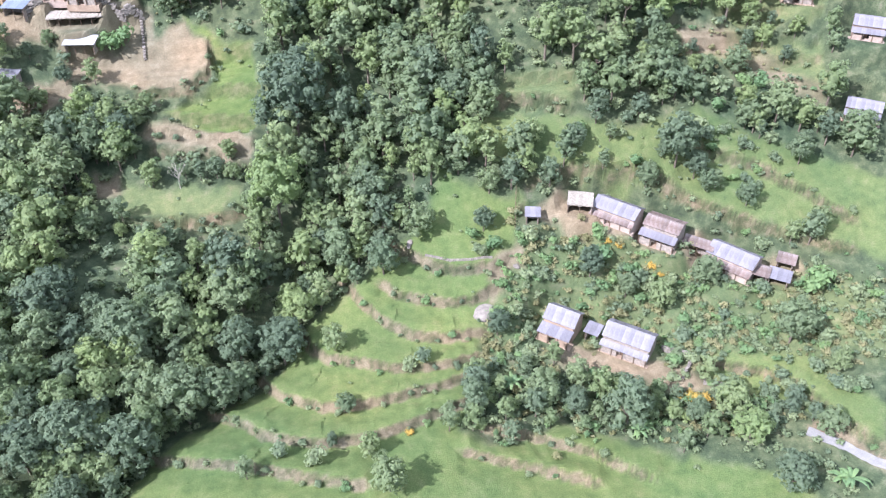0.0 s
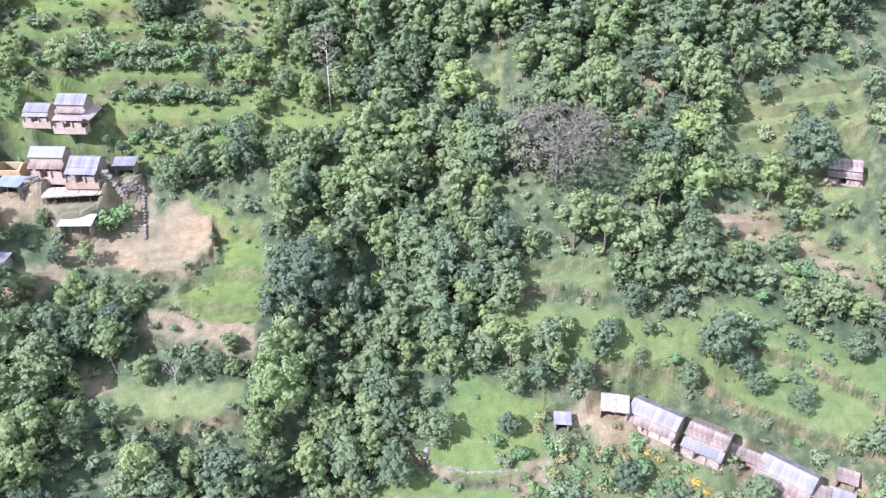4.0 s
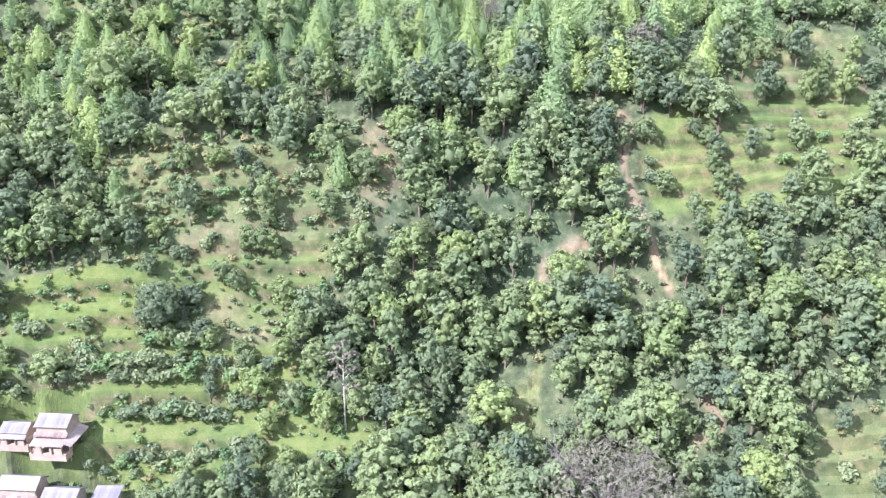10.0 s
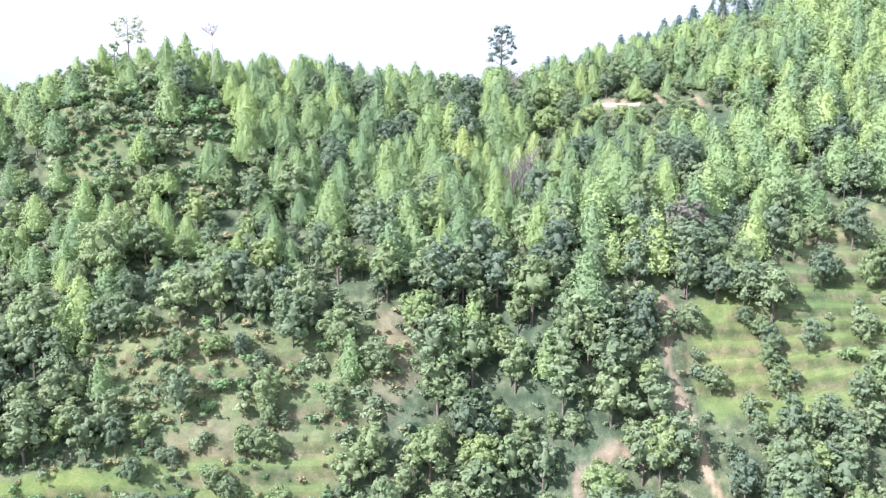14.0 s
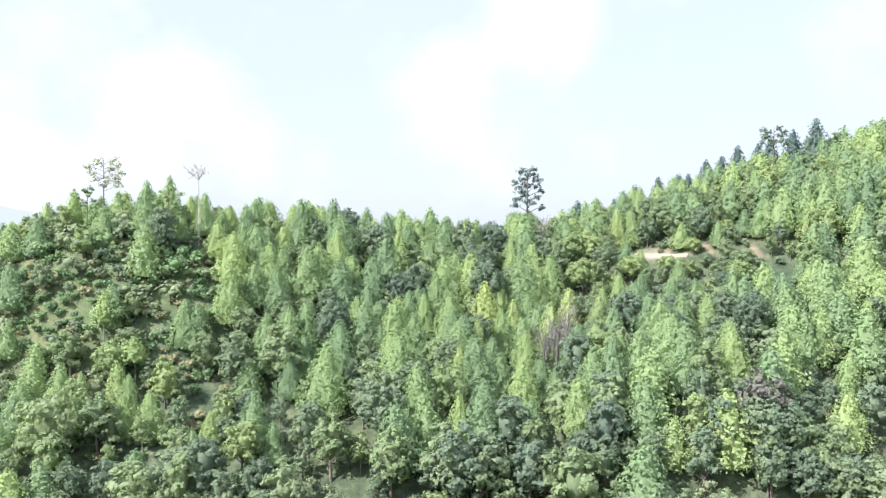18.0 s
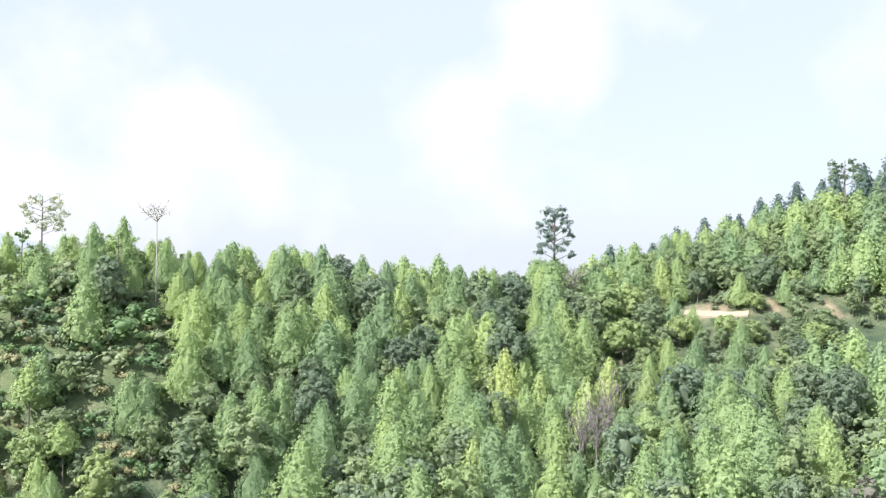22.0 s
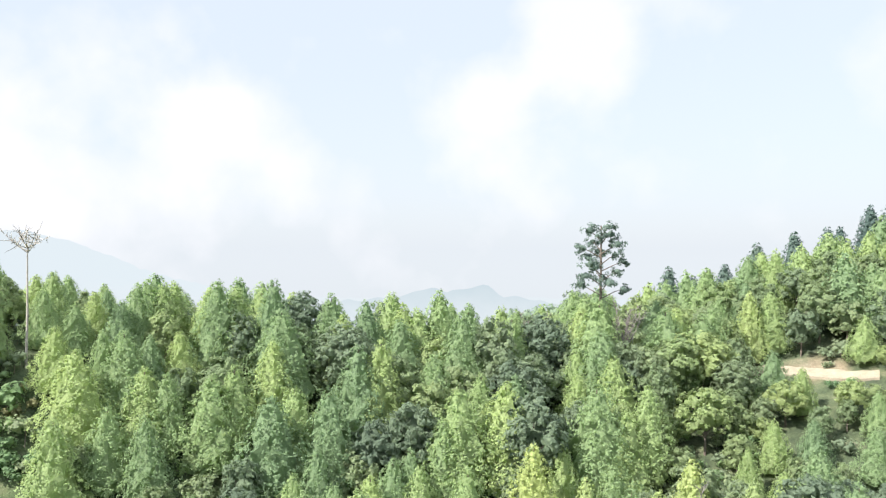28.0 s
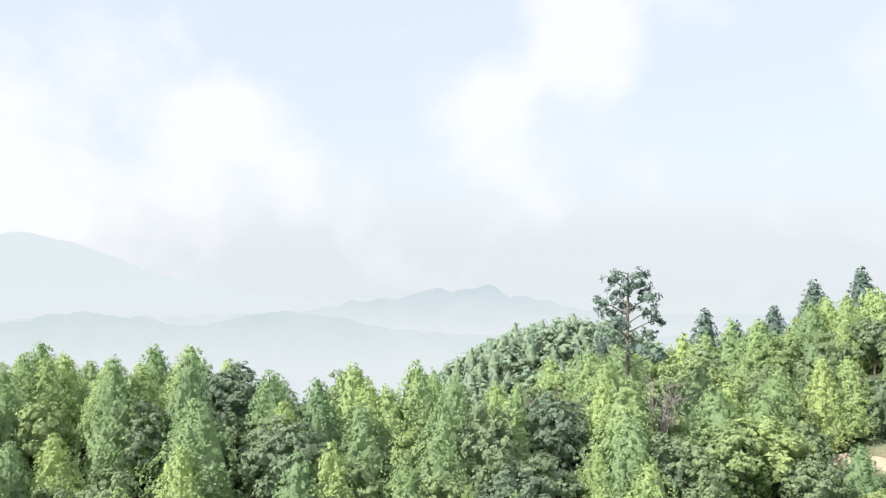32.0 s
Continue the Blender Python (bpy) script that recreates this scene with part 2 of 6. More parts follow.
def inside(x, y, polygon, soft=1.5):
    """1 inside a polygon of the plan, 0 outside, soft at the edge."""
    n = len(polygon)
    ins = np.zeros(np.shape(x), bool)
    dist = np.full(np.shape(x), 1e9)
    for k in range(n):
        (ax, ay), (bx, by) = polygon[k], polygon[(k + 1) % n]
        cross = ((ay > y) != (by > y)) & (x < (bx - ax) * (y - ay) / ((by - ay) or 1e-9) + ax)
        ins ^= cross
        s = np.clip(((x - ax) * (bx - ax) + (y - ay) * (by - ay)) / ((bx - ax) ** 2 + (by - ay) ** 2), 0, 1)
        dist = np.minimum(dist, np.hypot(x - ax - s * (bx - ax), y - ay - s * (by - ay)))
    d = np.where(ins, dist, -dist)
    return step01(d, -soft, soft)


def along(x, y, line):
    """The distance from a line of the plan."""
    dist = np.full(np.shape(x), 1e9)
    for (ax, ay), (bx, by) in zip(line, line[1:]):
        s = np.clip(((x - ax) * (bx - ax) + (y - ay) * (by - ay)) / ((bx - ax) ** 2 + (by - ay) ** 2), 0, 1)
        dist = np.minimum(dist, np.hypot(x - ax - s * (bx - ax), y - ay - s * (by - ay)))
    return dist


# open ground, by plan
GREEN = {
    "spur": [(-35, 92), (-23, 101), (-15, 107), (-9, 116), (-2, 120), (8, 124), (15, 130), (17, 136), (25, 131), (33, 128), (29, 121), (25, 114), (21, 108), (19, 99), (15, 91), (19, 87), (32, 90), (63, 76), (72, 58), (64, 38), (30, 22), (-12, 30), (-44, 48), (-42, 70)],
    "long_field": [(-29.6, 171.5), (-23.6, 167.6), (-22.4, 165.2), (-16, 163.9), (-13.5, 149.6), (-17.8, 146.4), (-25.4, 147.0), (-33.2, 151.6), (-31.4, 154.0), (-26.3, 155.6), (-23.8, 159.8), (-23.8, 165.0), (-29.8, 170.1)],
    "low_left": [(-42.3, 141.3), (-33.1, 138.6), (-19.2, 137.8), (-18.6, 134.5), (-25.9, 133.2), (-41.6, 134.0)],
    "above_village": [(68, 138), (100, 121), (95, 106), (82, 114), (57, 127), (41, 131), (20, 137), (27, 142), (42, 139), (52, 135)],
    "knoll": [(28, 146), (44, 144), (44, 140), (30, 142)],
    "right_low": [(59, 99), (75, 94), (83, 82), (79, 76), (71, 85), (59, 94)],
    "left_terraces": [(-70, 192), (-24, 191), (-9, 189.5), (-6, 185), (4, 180), (2, 172), (-34, 175), (-70, 182)],
    "left_middle": [(-66, 198), (-44, 200), (-37, 198), (-38, 191), (-58, 191)],
    "left_upper": [(-42, 202), (-4, 201), (-3, 193), (-12, 191), (-36, 193)],
    "right_terraces": [(57, 211), (79, 215), (112, 215), (112, 198), (72, 195), (57, 199)],
    "right_high": [(71.5, 212.7), (103.5, 213.6), (110.3, 227.4), (92.9, 228.5), (80.4, 221.3)],
    "right_grass": [(72, 168), (100, 169), (97, 150), (80, 150), (67, 155)],
    "right_strip": [(62, 152), (95, 146), (95, 138), (67, 146)],
    "ravine_patch": [(25, 179), (33, 182), (31, 174), (25, 175)],
}
ROUGH = {
    "scrub_slope": [(-44, 213), (-39, 216), (3, 212), (9, 208), (3, 202), (-5, 200), (-43, 202)],
    "village_slope": [(30, 122), (52, 120), (90, 104), (90, 90), (60, 96), (30, 108), (24, 100), (20, 112)],
    "ridge_scrub": [(-64, 261), (-46, 261), (-34, 257), (-27, 252), (-26, 245), (-36, 241), (-62, 242)],
}
EARTH = {
    "brown_field": [(-37.7, 168.6), (-33.8, 168.6), (-29.8, 169.8), (-25.0, 164.8), (-24.9, 161.6), (-27.9, 157.3), (-34.5, 156.8), (-39.9, 158.2), (-43.6, 159.6), (-51.1, 160.2), (-54, 166), (-42.3, 166)],
    "field_lane": [(-51, 161.5), (-51.8, 157.0), (-58.1, 154.0), (-72, 154.3), (-72, 157.0), (-55.4, 159.2)],
    "weedy_bank": [(64.9, 151.6), (74.8, 150), (83.4, 147.2), (88.0, 141.4), (94.6, 137.7), (92.7, 135.3), (86.0, 139), (78.4, 143.4), (68.1, 147.4)],
    "trodden_corner": [(-47.8, 143.4), (-41.9, 142.2), (-42.2, 138.4), (-46.1, 139.1)],
    "worn_slope": [(27.3, 121.2), (31.4, 121.3), (30.9, 119.3), (26.9, 116.0), (24.2, 112.7), (22.6, 113.5), (25.3, 116.3), (24.0, 117.3), (24.7, 118.9)],
    "steps": [(-36.6, 150.2), (-29.1, 149.4), (-16.4, 144.9), (-17.5, 141.0), (-25.5, 144.0), (-35.9, 146.6)],
    "upper_yard": [(32, 127), (40, 129), (54, 125), (80, 110), (77, 106), (57, 116), (39, 122)],
    "lower_yard": [(32, 105), (42, 104), (56, 97), (58, 93), (50, 95), (34, 101)],
    "left_yard": [(-70, 175), (-36, 172), (-36, 167), (-70, 166)],
    "road_cut": [(58.5, 276), (63, 273), (65.5, 274), (61, 277)],
    "road_bank": [(69.2, 269), (71.4, 268.5), (71.4, 272.5), (69.6, 273)],
    "upper_bank": [(76.8, 263), (78.6, 262.6), (80.4, 268.5), (78.8, 269)],
    "end_bank": [(90, 258.5), (93, 257), (94, 260), (91, 261)],
    "bare_patches": [(66, 150.5), (76, 149.5), (76, 147), (68, 147)],
    "bare_plot": [(81, 144), (89, 141), (88, 138.5), (81, 141)],
    "bare_corner": [(75.5, 140), (78, 140), (80, 136), (77, 136)],
    "brown_slope": [(3, 214), (8.5, 214), (11, 206), (6.6, 203), (1.3, 203.4), (3, 208)],
    "brown_terrace": [(-25.5, 196), (-19.5, 196), (-19.5, 193.5), (-25.5, 193.5)],
    "brown_strip": [(-23.5, 192.6), (-12.5, 192.8), (-12.5, 191), (-22.5, 191.2)],
    "brown_bank": [(-31, 203), (-10, 204), (-10, 202), (-31, 201)],
}
TRAILS = {
    "ridge_trail": [(53.6, 211), (53.2, 205), (54.5, 199), (56, 195), (57.2, 189)],
    "cut_bank": [(34, 191), (35.5, 194.5), (38.5, 196.5), (43, 197.5)],
    "ridge_road": [(44, 281), (55, 277.4), (58.5, 274.7), (63.5, 271.4)],
    "stone_path_edge": [(71.8, 82.6), (75.3, 78.6), (78.8, 72.6), (82.8, 66.6)],
    "stone_path": [(71, 82), (74.5, 78), (78, 72), (82, 66)],
    "low_trail": [(60.2, 173), (59.8, 168), (55.8, 167), (53, 164)],
}
# terrace edges of the lower slopes, uphill on the left of each line
RISERS = {
    "top": [(7.8, 125.4), (11.1, 122.8), (14.4, 120.8), (18.3, 119.4), (21.8, 119.0), (25.4, 118.8), (27.5, 119.6)],
    "second": [(5.5, 118.7), (7.8, 116.6), (12.2, 115.3), (16.5, 114.1), (21.1, 114.3), (24.9, 115.9)],
    "third": [(-1.7, 121.8), (0.4, 117.8), (2.9, 114.4), (5.8, 111.5), (9.4, 109.2), (14.2, 108.1), (18.1, 108.2), (21.6, 108.5)],
    "fourth": [(-10.3, 119.5), (-10.1, 115.9), (-8.9, 111.2), (-6.2, 107.3), (-2.4, 105.7), (1.3, 104.6), (5.9, 103.0), (10.6, 102.7), (15.4, 103.2), (20.0, 104.4)],
    "fifth": [(-17.3, 106.7), (-13.6, 100.5), (-7.0, 96.8), (0.3, 96.5), (8.9, 98.3), (18.0, 101.0)],
    "sixth": [(-25.7, 101.4), (-16.1, 92.1), (-8.2, 89.6), (-0.2, 89.8), (8.3, 92.6), (19.3, 97.2)],
    "lowest": [(-35.5, 93.7), (-26.4, 88.4), (-17.6, 86.0), (-8.3, 82.9), (-1.6, 81.2)],
    "front": [(19.2, 90.7), (27.2, 88.4), (35.7, 84.7), (43.3, 79.1)],
    "front_low": [(15.6, 86.2), (25.9, 82.6), (34.3, 79.6)],
    "lane": [(59.2, 97.7), (67.2, 93.5), (72.0, 88.9), (74.7, 82.6), (78.7, 76.1)],
    "behind_yard": [(34.3, 130.4), (43.2, 131.3), (54.7, 129.5), (59.5, 126.6)],
    "above_yard": [(59.5, 126.1), (71.0, 119.8), (79.8, 114.9), (88.6, 110.5)],
    "pasture": [(66.2, 131.6), (76.3, 127.8), (84.2, 122.0), (90.6, 115.3)],
    "knoll": [(28.9, 143.1), (38.4, 141.3), (42.4, 139.3)],
    "step_high": [(-36.2, 148.4), (-29, 147.6), (-18, 143.4)],
    "step_low": [(-36, 146), (-26, 143.6), (-18, 140.8)],
    "meadow_low": [(-42, 133.4), (-26, 132.6), (-19, 134)],
    "plot_edge": [(-37.5, 156.2), (-28.8, 156.2), (-25.2, 159.6), (-24.8, 164.5)],
}

# terrace edges of the steep upper slopes
BANKS = {
    "scrub_top": [(-38.6, 211.4), (-22.5, 210.3), (-5.2, 208.8)],
    "scrub_second": [(-34.2, 208.7), (-16.1, 207.9)],
    "scrub_low": [(-15.1, 204.2), (0.9, 203.6)],
    "high": [(-31.8, 201.1), (-18.4, 201.0), (-5.7, 201.1)],
    "high_second": [(-27.7, 199.1), (-15.3, 198.6), (-4.2, 199.2)],
    "high_third": [(-18.4, 196.4), (-4.8, 197.2)],
    "corner": [(-62.7, 196.4), (-53.7, 196.2), (-47.8, 196.7), (-31.7, 197.1)],
    "field": [(-55.3, 192.7), (-47.4, 192.5), (-38.1, 193.4)],
    "below_field": [(-59.9, 190.1), (-38.4, 190.3)],
    "hedge": [(-62.0, 187.6), (-45.0, 187.4), (-28.0, 188.0), (-14.0, 188.6)],
    "bright": [(-57.3, 184.5), (-42.0, 185.0), (-28.9, 185.4), (-15.0, 185.0)],
    "hamlet": [(-46.5, 179.9), (-32.1, 180.0), (-15.4, 179.4)],
    "hamlet_low": [(-24.2, 177.0), (-10.5, 176.0), (1.4, 175.6)],
    "right_top": [(76.4, 211.5), (99.4, 210.7)],
    "right_second": [(66.0, 209.0), (86.2, 208.9), (104.0, 208.2)],
    "right_third": [(56.7, 207.2), (69.6, 207.2), (91.1, 206.6), (104.0, 205.8)],
    "right_fourth": [(56.4, 205.6), (71.0, 205.0), (104.0, 203.0)],
    "right_fifth": [(56.1, 204.0), (71.4, 203.0), (94.8, 200.9)],
    "right_high_top": [(89.4, 226.1), (109.5, 225.6)],
    "right_high_second": [(84.1, 221.8), (96.3, 222.5), (108.0, 222.5)],
    "right_high_third": [(77.8, 217.6), (92.3, 218.7), (106.4, 219.2)],
    "right_high_low": [(74.4, 214.5), (90.7, 215.3), (104.6, 215.7)],
    "right_low": [(57.8, 202.2), (72.8, 200.9), (88.0, 198.6)],
}


def terrace_edge(px, py):
    """The lift of the ground at the terrace edges, and how far a place lies on their banks."""
    x, y = px + 0.22 * wave(px, py, 4, 13), py + 0.22 * wave(px, py, 4, 14)
    lift, bank = np.zeros(np.shape(x)), np.zeros(np.shape(x))
    for line, tall, reach, wide in [(q, 0.85, 4.0, 0.66) for q in RISERS.values()] + [(q, 1.0, 2.6, 0.55) for q in BANKS.values()]:
        if tall == 1.0:                                       # these follow their lines closely
            x, y = px, py
        best, off = np.full(np.shape(x), 1e9), np.zeros(np.shape(x))
        for (ax, ay), (bx, by) in zip(line, line[1:]):
            n = math.hypot(bx - ax, by - ay)
            s = np.clip(((x - ax) * (bx - ax) + (y - ay) * (by - ay)) / n ** 2, 0, 1)
            d = np.hypot(x - ax - s * (bx - ax), y - ay - s * (by - ay))
            p = ((bx - ax) * (y - ay) - (by - ay) * (x - ax)) / n
            off = np.where(d < best, p, off)
            best = np.minimum(d, best)
        over = np.sqrt(np.clip(best ** 2 - off ** 2, 0, None))
        off = np.where(np.abs(off) > best, np.sign(off) * best, off)
        fade = np.exp(-(over / 1.6) ** 2)
        lift = lift + tall * np.tanh(off / (0.36 if tall < 1 else 0.45)) * np.exp(-(best / reach) ** 2) * fade
        bank = np.maximum(bank, (1.0 if tall < 1 else 0.85) * fade * step01(-np.abs(off + 0.1), -wide, -0.4 * wide))
    return lift, bank


GULLY = [(30, 247), (24, 217), (22, 204), (26, 194), (18, 186), (13, 175), (15, 160), (4, 147), (-3, 136), (-8, 125), (-17, 110), (-33, 98), (-45, 83), (-55, 60)]
NO_TREES = {
    "hamlet_slope": [(28, 125), (52, 121), (92, 105), (92, 90), (60, 95), (32, 106), (24, 99), (20, 112)],
    "yard_front": [(30, 128), (55, 128), (84, 110), (80, 104), (56, 114), (34, 120)],
    "field_front": [(-37, 151), (-14, 147), (-16, 136), (-37, 138)],
    "plot_front": [(-56, 158), (-30, 159), (-30, 152), (-56, 152)],
    "long_field": [(-32, 172), (-13, 168), (-12, 146), (-33, 149)],
    "low_meadow": [(-46, 141), (-18, 138), (-19, 128.5), (-44, 128)],
    "low_hollow": [(-50, 130), (-38.6, 127.6), (-38, 113), (-48, 113)],
    "left_hamlet": [(-78, 182), (-38, 178), (-36, 164), (-50, 160), (-52, 152), (-78, 151)],
    "crest_front": [(37, 271), (49, 270.5), (46, 256), (36, 256)],
    "road_front": [(53, 279), (65.5, 275), (64, 268.5), (53, 272.5)],
    "bank_front": [(68.3, 273), (72.3, 273), (68, 257), (63, 258)],
    "upper_front": [(76, 269), (81, 269), (76, 246), (70.5, 247)],
    "slope_house_front": [(86, 158), (97, 158), (94, 142), (84, 144)],
    "end_front": [(89, 261), (95, 260), (93, 251), (89, 252)],
    "brown_slope": [(-1, 199), (10, 199), (13, 207), (9, 215), (1, 214)],
    "cut_front": [(33, 196), (44, 199), (44, 190), (34, 186)],
    "trail_front": [(51, 211), (58, 211), (60, 186), (54, 184)],
    "patch_front": [(24, 183), (34, 183), (33, 170), (24, 172)],
    "bare_front": [(64, 151), (77, 150), (91, 142), (91, 134), (75, 134), (64, 143)],
    "grey_tree": [(26, 160), (50, 160), (50, 147), (28, 147)],
}
PADS = [(36.3, 108.2, 6.0, 5.5), (46.9, 103, 5.3, 6.0), (49.4, 123.3, 19.0, 5.0), (57, 119, 16.8, 4.6), (68.2, 112.4, 14.2, 5.5), (75.5, 108, 13.9, 3.5), (42.8, 125.9, 20.3, 3.4), (33.5, 124.6, 19.5, 2.4), (-49.4, 180.2, 56.1, 4.6), (-56.4, 181.8, 56.3, 3.6), (-54.2, 174.4, 48.2, 4.6), (-47.4, 172.6, 48.0, 4.4), (-40.8, 174, 47.6, 2.8), (-62.2, 175.8, 46.3, 4.0), (-50, 169.2, 44.4, 4.0), (93.5, 155.6, 46.6, 4.6), (104.6, 146.0, 42.0, 4.6), (99, 132.2, 31.6, 4.6)]   # level ground under houses: x, y, height, radius


def on_tread(x, y):
    """Whether places lie on the level strip above an upper terrace edge."""
    out = np.zeros(np.shape(x), bool)
    for line in BANKS.values():
        for (ax, ay), (bx, by) in zip(line, line[1:]):
            n = math.hypot(bx - ax, by - ay)
            s, off = ((x - ax) * (bx - ax) + (y - ay) * (by - ay)) / n, ((bx - ax) * (y - ay) - (by - ay) * (x - ax)) / n
            out |= (s > -0.5) & (s < n + 0.5) & (off > 0.3) & (off < 2.5)
    return out


def open_ground(x, y):
    """Fields, rough pasture and bare earth at a place of the plan, 0 to 1 each."""
    wx, wy = x + 0.7 * wave(x, y, 6, 3), y + 0.7 * wave(x, y, 6, 4)
    green = sum(inside(wx, wy, q, 0.8) for q in GREEN.values())
    rough_ = sum(inside(wx, wy, q, 3) for q in ROUGH.values())
    earth = sum(inside(wx, wy, q, 1.0) * (0.5 if k in ("brown_slope", "brown_terrace", "brown_strip", "brown_bank", "weedy_bank") else 1.0) for k, q in EARTH.items())
    trail = np.zeros(np.shape(x))
    for q in TRAILS.values():
        trail = np.maximum(trail, step01(-along(wx, wy, q), -1.1, -0.5))
    return np.clip(green, 0, 1), np.clip(rough_, 0, 1), np.clip(earth, 0, 1), trail


def height(x, y, banks=False):
    """The ground's height; banks: how far a place lies on a terrace riser instead."""
    x, y = np.asarray(x, float), np.asarray(y, float)
    z = np.einsum("...i,...j,ij->...", weights(PLAN_Y, y), weights(PLAN_X, x), PLAN_Z)
    z = z + 0.7 * wave(x, y, 34, 1) * step01(y, 110, 150)
    d = along(x, y, GULLY)
    z = z - 4.5 * np.exp(-(d / 7.0) ** 2) - 2.5 * np.exp(-(d / 17.0) ** 2) * (1 - step01(y, 120, 150))
    # terraces: level treads, short steep risers
    green, rough_, earth, _ = open_ground(x, y)
    tall = np.where(y < 133, 2.6, np.where(y < 160, 3.6, np.where(x < 30, 4.6, 2.9)))
    bend = 0.5 * wave(x, y, 30, 2) - 3.0 * np.exp(-(d / 15.0) ** 2) * (y < 140)
    u, knee = z + bend, 8.0 / tall
    low = (u < 8.0) & (y < 133)                               # the lowest terraces are shallower
    k = np.where(low, knee + (u - 8.0) * 1.7 / tall, u / tall)
    f = k - np.floor(k)
    k = np.floor(k) + 0.18 * f + 0.82 * step01(f, 0.7, 0.985)
    tread = np.where((k < knee) & (y < 133), 8.0 + (k - knee) * tall / 1.7, k * tall) - bend
    upper_ = step01(y, 138, 146) * (1 - step01(y, 162, 168) * step01(-x, -10, -4)) * (1 - step01(y, 190, 195) * step01(x, 50, 56))
    z = z + (tread - z) * np.clip(green + 0.6 * earth + 0.5 * rough_, 0, 1) * 0.95 * upper_
    lift, edge = terrace_edge(x, y)
    z = z + lift
    if banks:
        return edge + 0.5 * upper_ * step01(f, 0.7, 0.8) * (1 - step01(f, 0.985, 1.0)) * np.clip(green + earth + rough_, 0, 1)
    for px, py, pz, pr in PADS:
        s = 1 - step01(np.hypot(x - px, y - py), pr, pr * 1.5)
        z = z + (pz - z) * s
    # beyond the ridge the land falls to a valley, with one wooded hill
    far = -220 + 15 * wave(x, y, 900, 8) + 342 * np.exp(-(((x - 69) / 225) ** 2 + ((y - 590) / 120) ** 2))
    s = step01(y, 335, 480)
    side = step01(np.abs(x), 160, 600)
    return z * (1 - s) + far * s + side * (8 * wave(x, y, 120, 9))


def grid_axis(parts):
    out = []
    for a, b, d in parts:
        out += list(np.arange(a, b, d))
    return np.array(out)


def mesh_of(name, verts, faces, material, smooth=False):
    me = bpy.data.meshes.new(name)
    me.from_pydata(np.asarray(verts).tolist(), [], np.asarray(faces).tolist() if not isinstance(faces, list) else faces)
    me.materials.append(material)
    if smooth:
        me.shade_smooth()
    me.update()
    return me


def ground_material():
    m, n, l, p = nodes_of("hillside")
    att = n.new("ShaderNodeAttribute")
    att.attribute_name = "cover"
    sep = n.new("ShaderNodeSeparateColor")
    l.new(att.outputs["Color"], sep.inputs[0])
    big, mid, fine = noise_node(n, l, 0.05, 5), noise_node(n, l, 0.5, 6), noise_node(n, l, 5.0, 4)
    wild = ramp_node(n, l, mid.outputs[0], [(0.3, (0.041, 0.059, 0.038)), (0.48, (0.071, 0.097, 0.055)), (0.6, (0.112, 0.137, 0.081)), (0.75, (0.183, 0.179, 0.132))])
    crop = ramp_node(n, l, mid.outputs[0], [(0.28, (0.094, 0.124, 0.065)), (0.42, (0.121, 0.160, 0.076)), (0.55, (0.144, 0.178, 0.085)), (0.72, (0.191, 0.196, 0.114))])
    soil = ramp_node(n, l, mid.outputs[0], [(0.3, (0.167, 0.140, 0.097)), (0.55, (0.238, 0.200, 0.143)), (0.75, (0.304, 0.263, 0.197))])
    bank = ramp_node(n, l, mid.outputs[0], [(0.35, (0.052, 0.068, 0.034)), (0.48, (0.095, 0.1, 0.056)), (0.58, (0.155, 0.135, 0.09)), (0.75, (0.25, 0.21, 0.15))])
    tone = ramp_node(n, l, big.outputs[0], [(0.3, (0.72, 0.82, 0.82)), (0.7, (1.22, 1.09, 1.0))])
    young = ramp_node(n, l, mid.outputs[0], [(0.3, (0.096, 0.145, 0.048)), (0.5, (0.126, 0.176, 0.059)), (0.72, (0.163, 0.2, 0.077))])
    c = mix_node(n, l, att.outputs["Alpha"], crop.outputs[0], young.outputs[0])
    c = mix_node(n, l, sep.outputs[0], wild.outputs[0], c)
    c = mix_node(n, l, sep.outputs[2], c, bank.outputs[0])
    c = mix_node(n, l, sep.outputs[1], c, soil.outputs[0])
    c = mix_node(n, l, 1.0, c, tone.outputs[0], "MULTIPLY")
    grain = ramp_node(n, l, fine.outputs[0], [(0.3, (0.7, 0.7, 0.7)), (0.7, (1.2, 1.2, 1.2))])
    c = mix_node(n, l, 1.0, c, grain.outputs[0], "MULTIPLY")
    l.new(c, p.inputs["Base Color"])
    p.inputs["Roughness"].default_value = 0.95
    p.inputs["Specular IOR Level"].default_value = 0.2
    bump_node(n, l, p, fine.outputs[0], 0.6, 0.25)
    return m


gx = grid_axis([(-4200, -1200, 300), (-1200, -300, 60), (-300, -100, 8), (-100, -75, 2), (-75, -27, 0.65), (-27, 33, 0.38), (33, 118, 0.65), (118, 150, 2), (150, 300, 8), (300, 1200, 60), (1200, 4300, 300)])
gy = grid_axis([(-1200, -200, 200), (-200, 20, 20), (20, 60, 4), (60, 84, 0.65), (84, 128, 0.38), (128, 222, 0.65), (222, 300, 2), (300, 700, 9), (700, 1500, 80), (1500, 4600, 400)])
mx, my = np.meshgrid(gx, gy)
mz = height(mx, my)
nx, ny = len(gx), len(gy)
quad = (np.arange(ny - 1)[:, None] * nx + np.arange(nx - 1)).ravel()
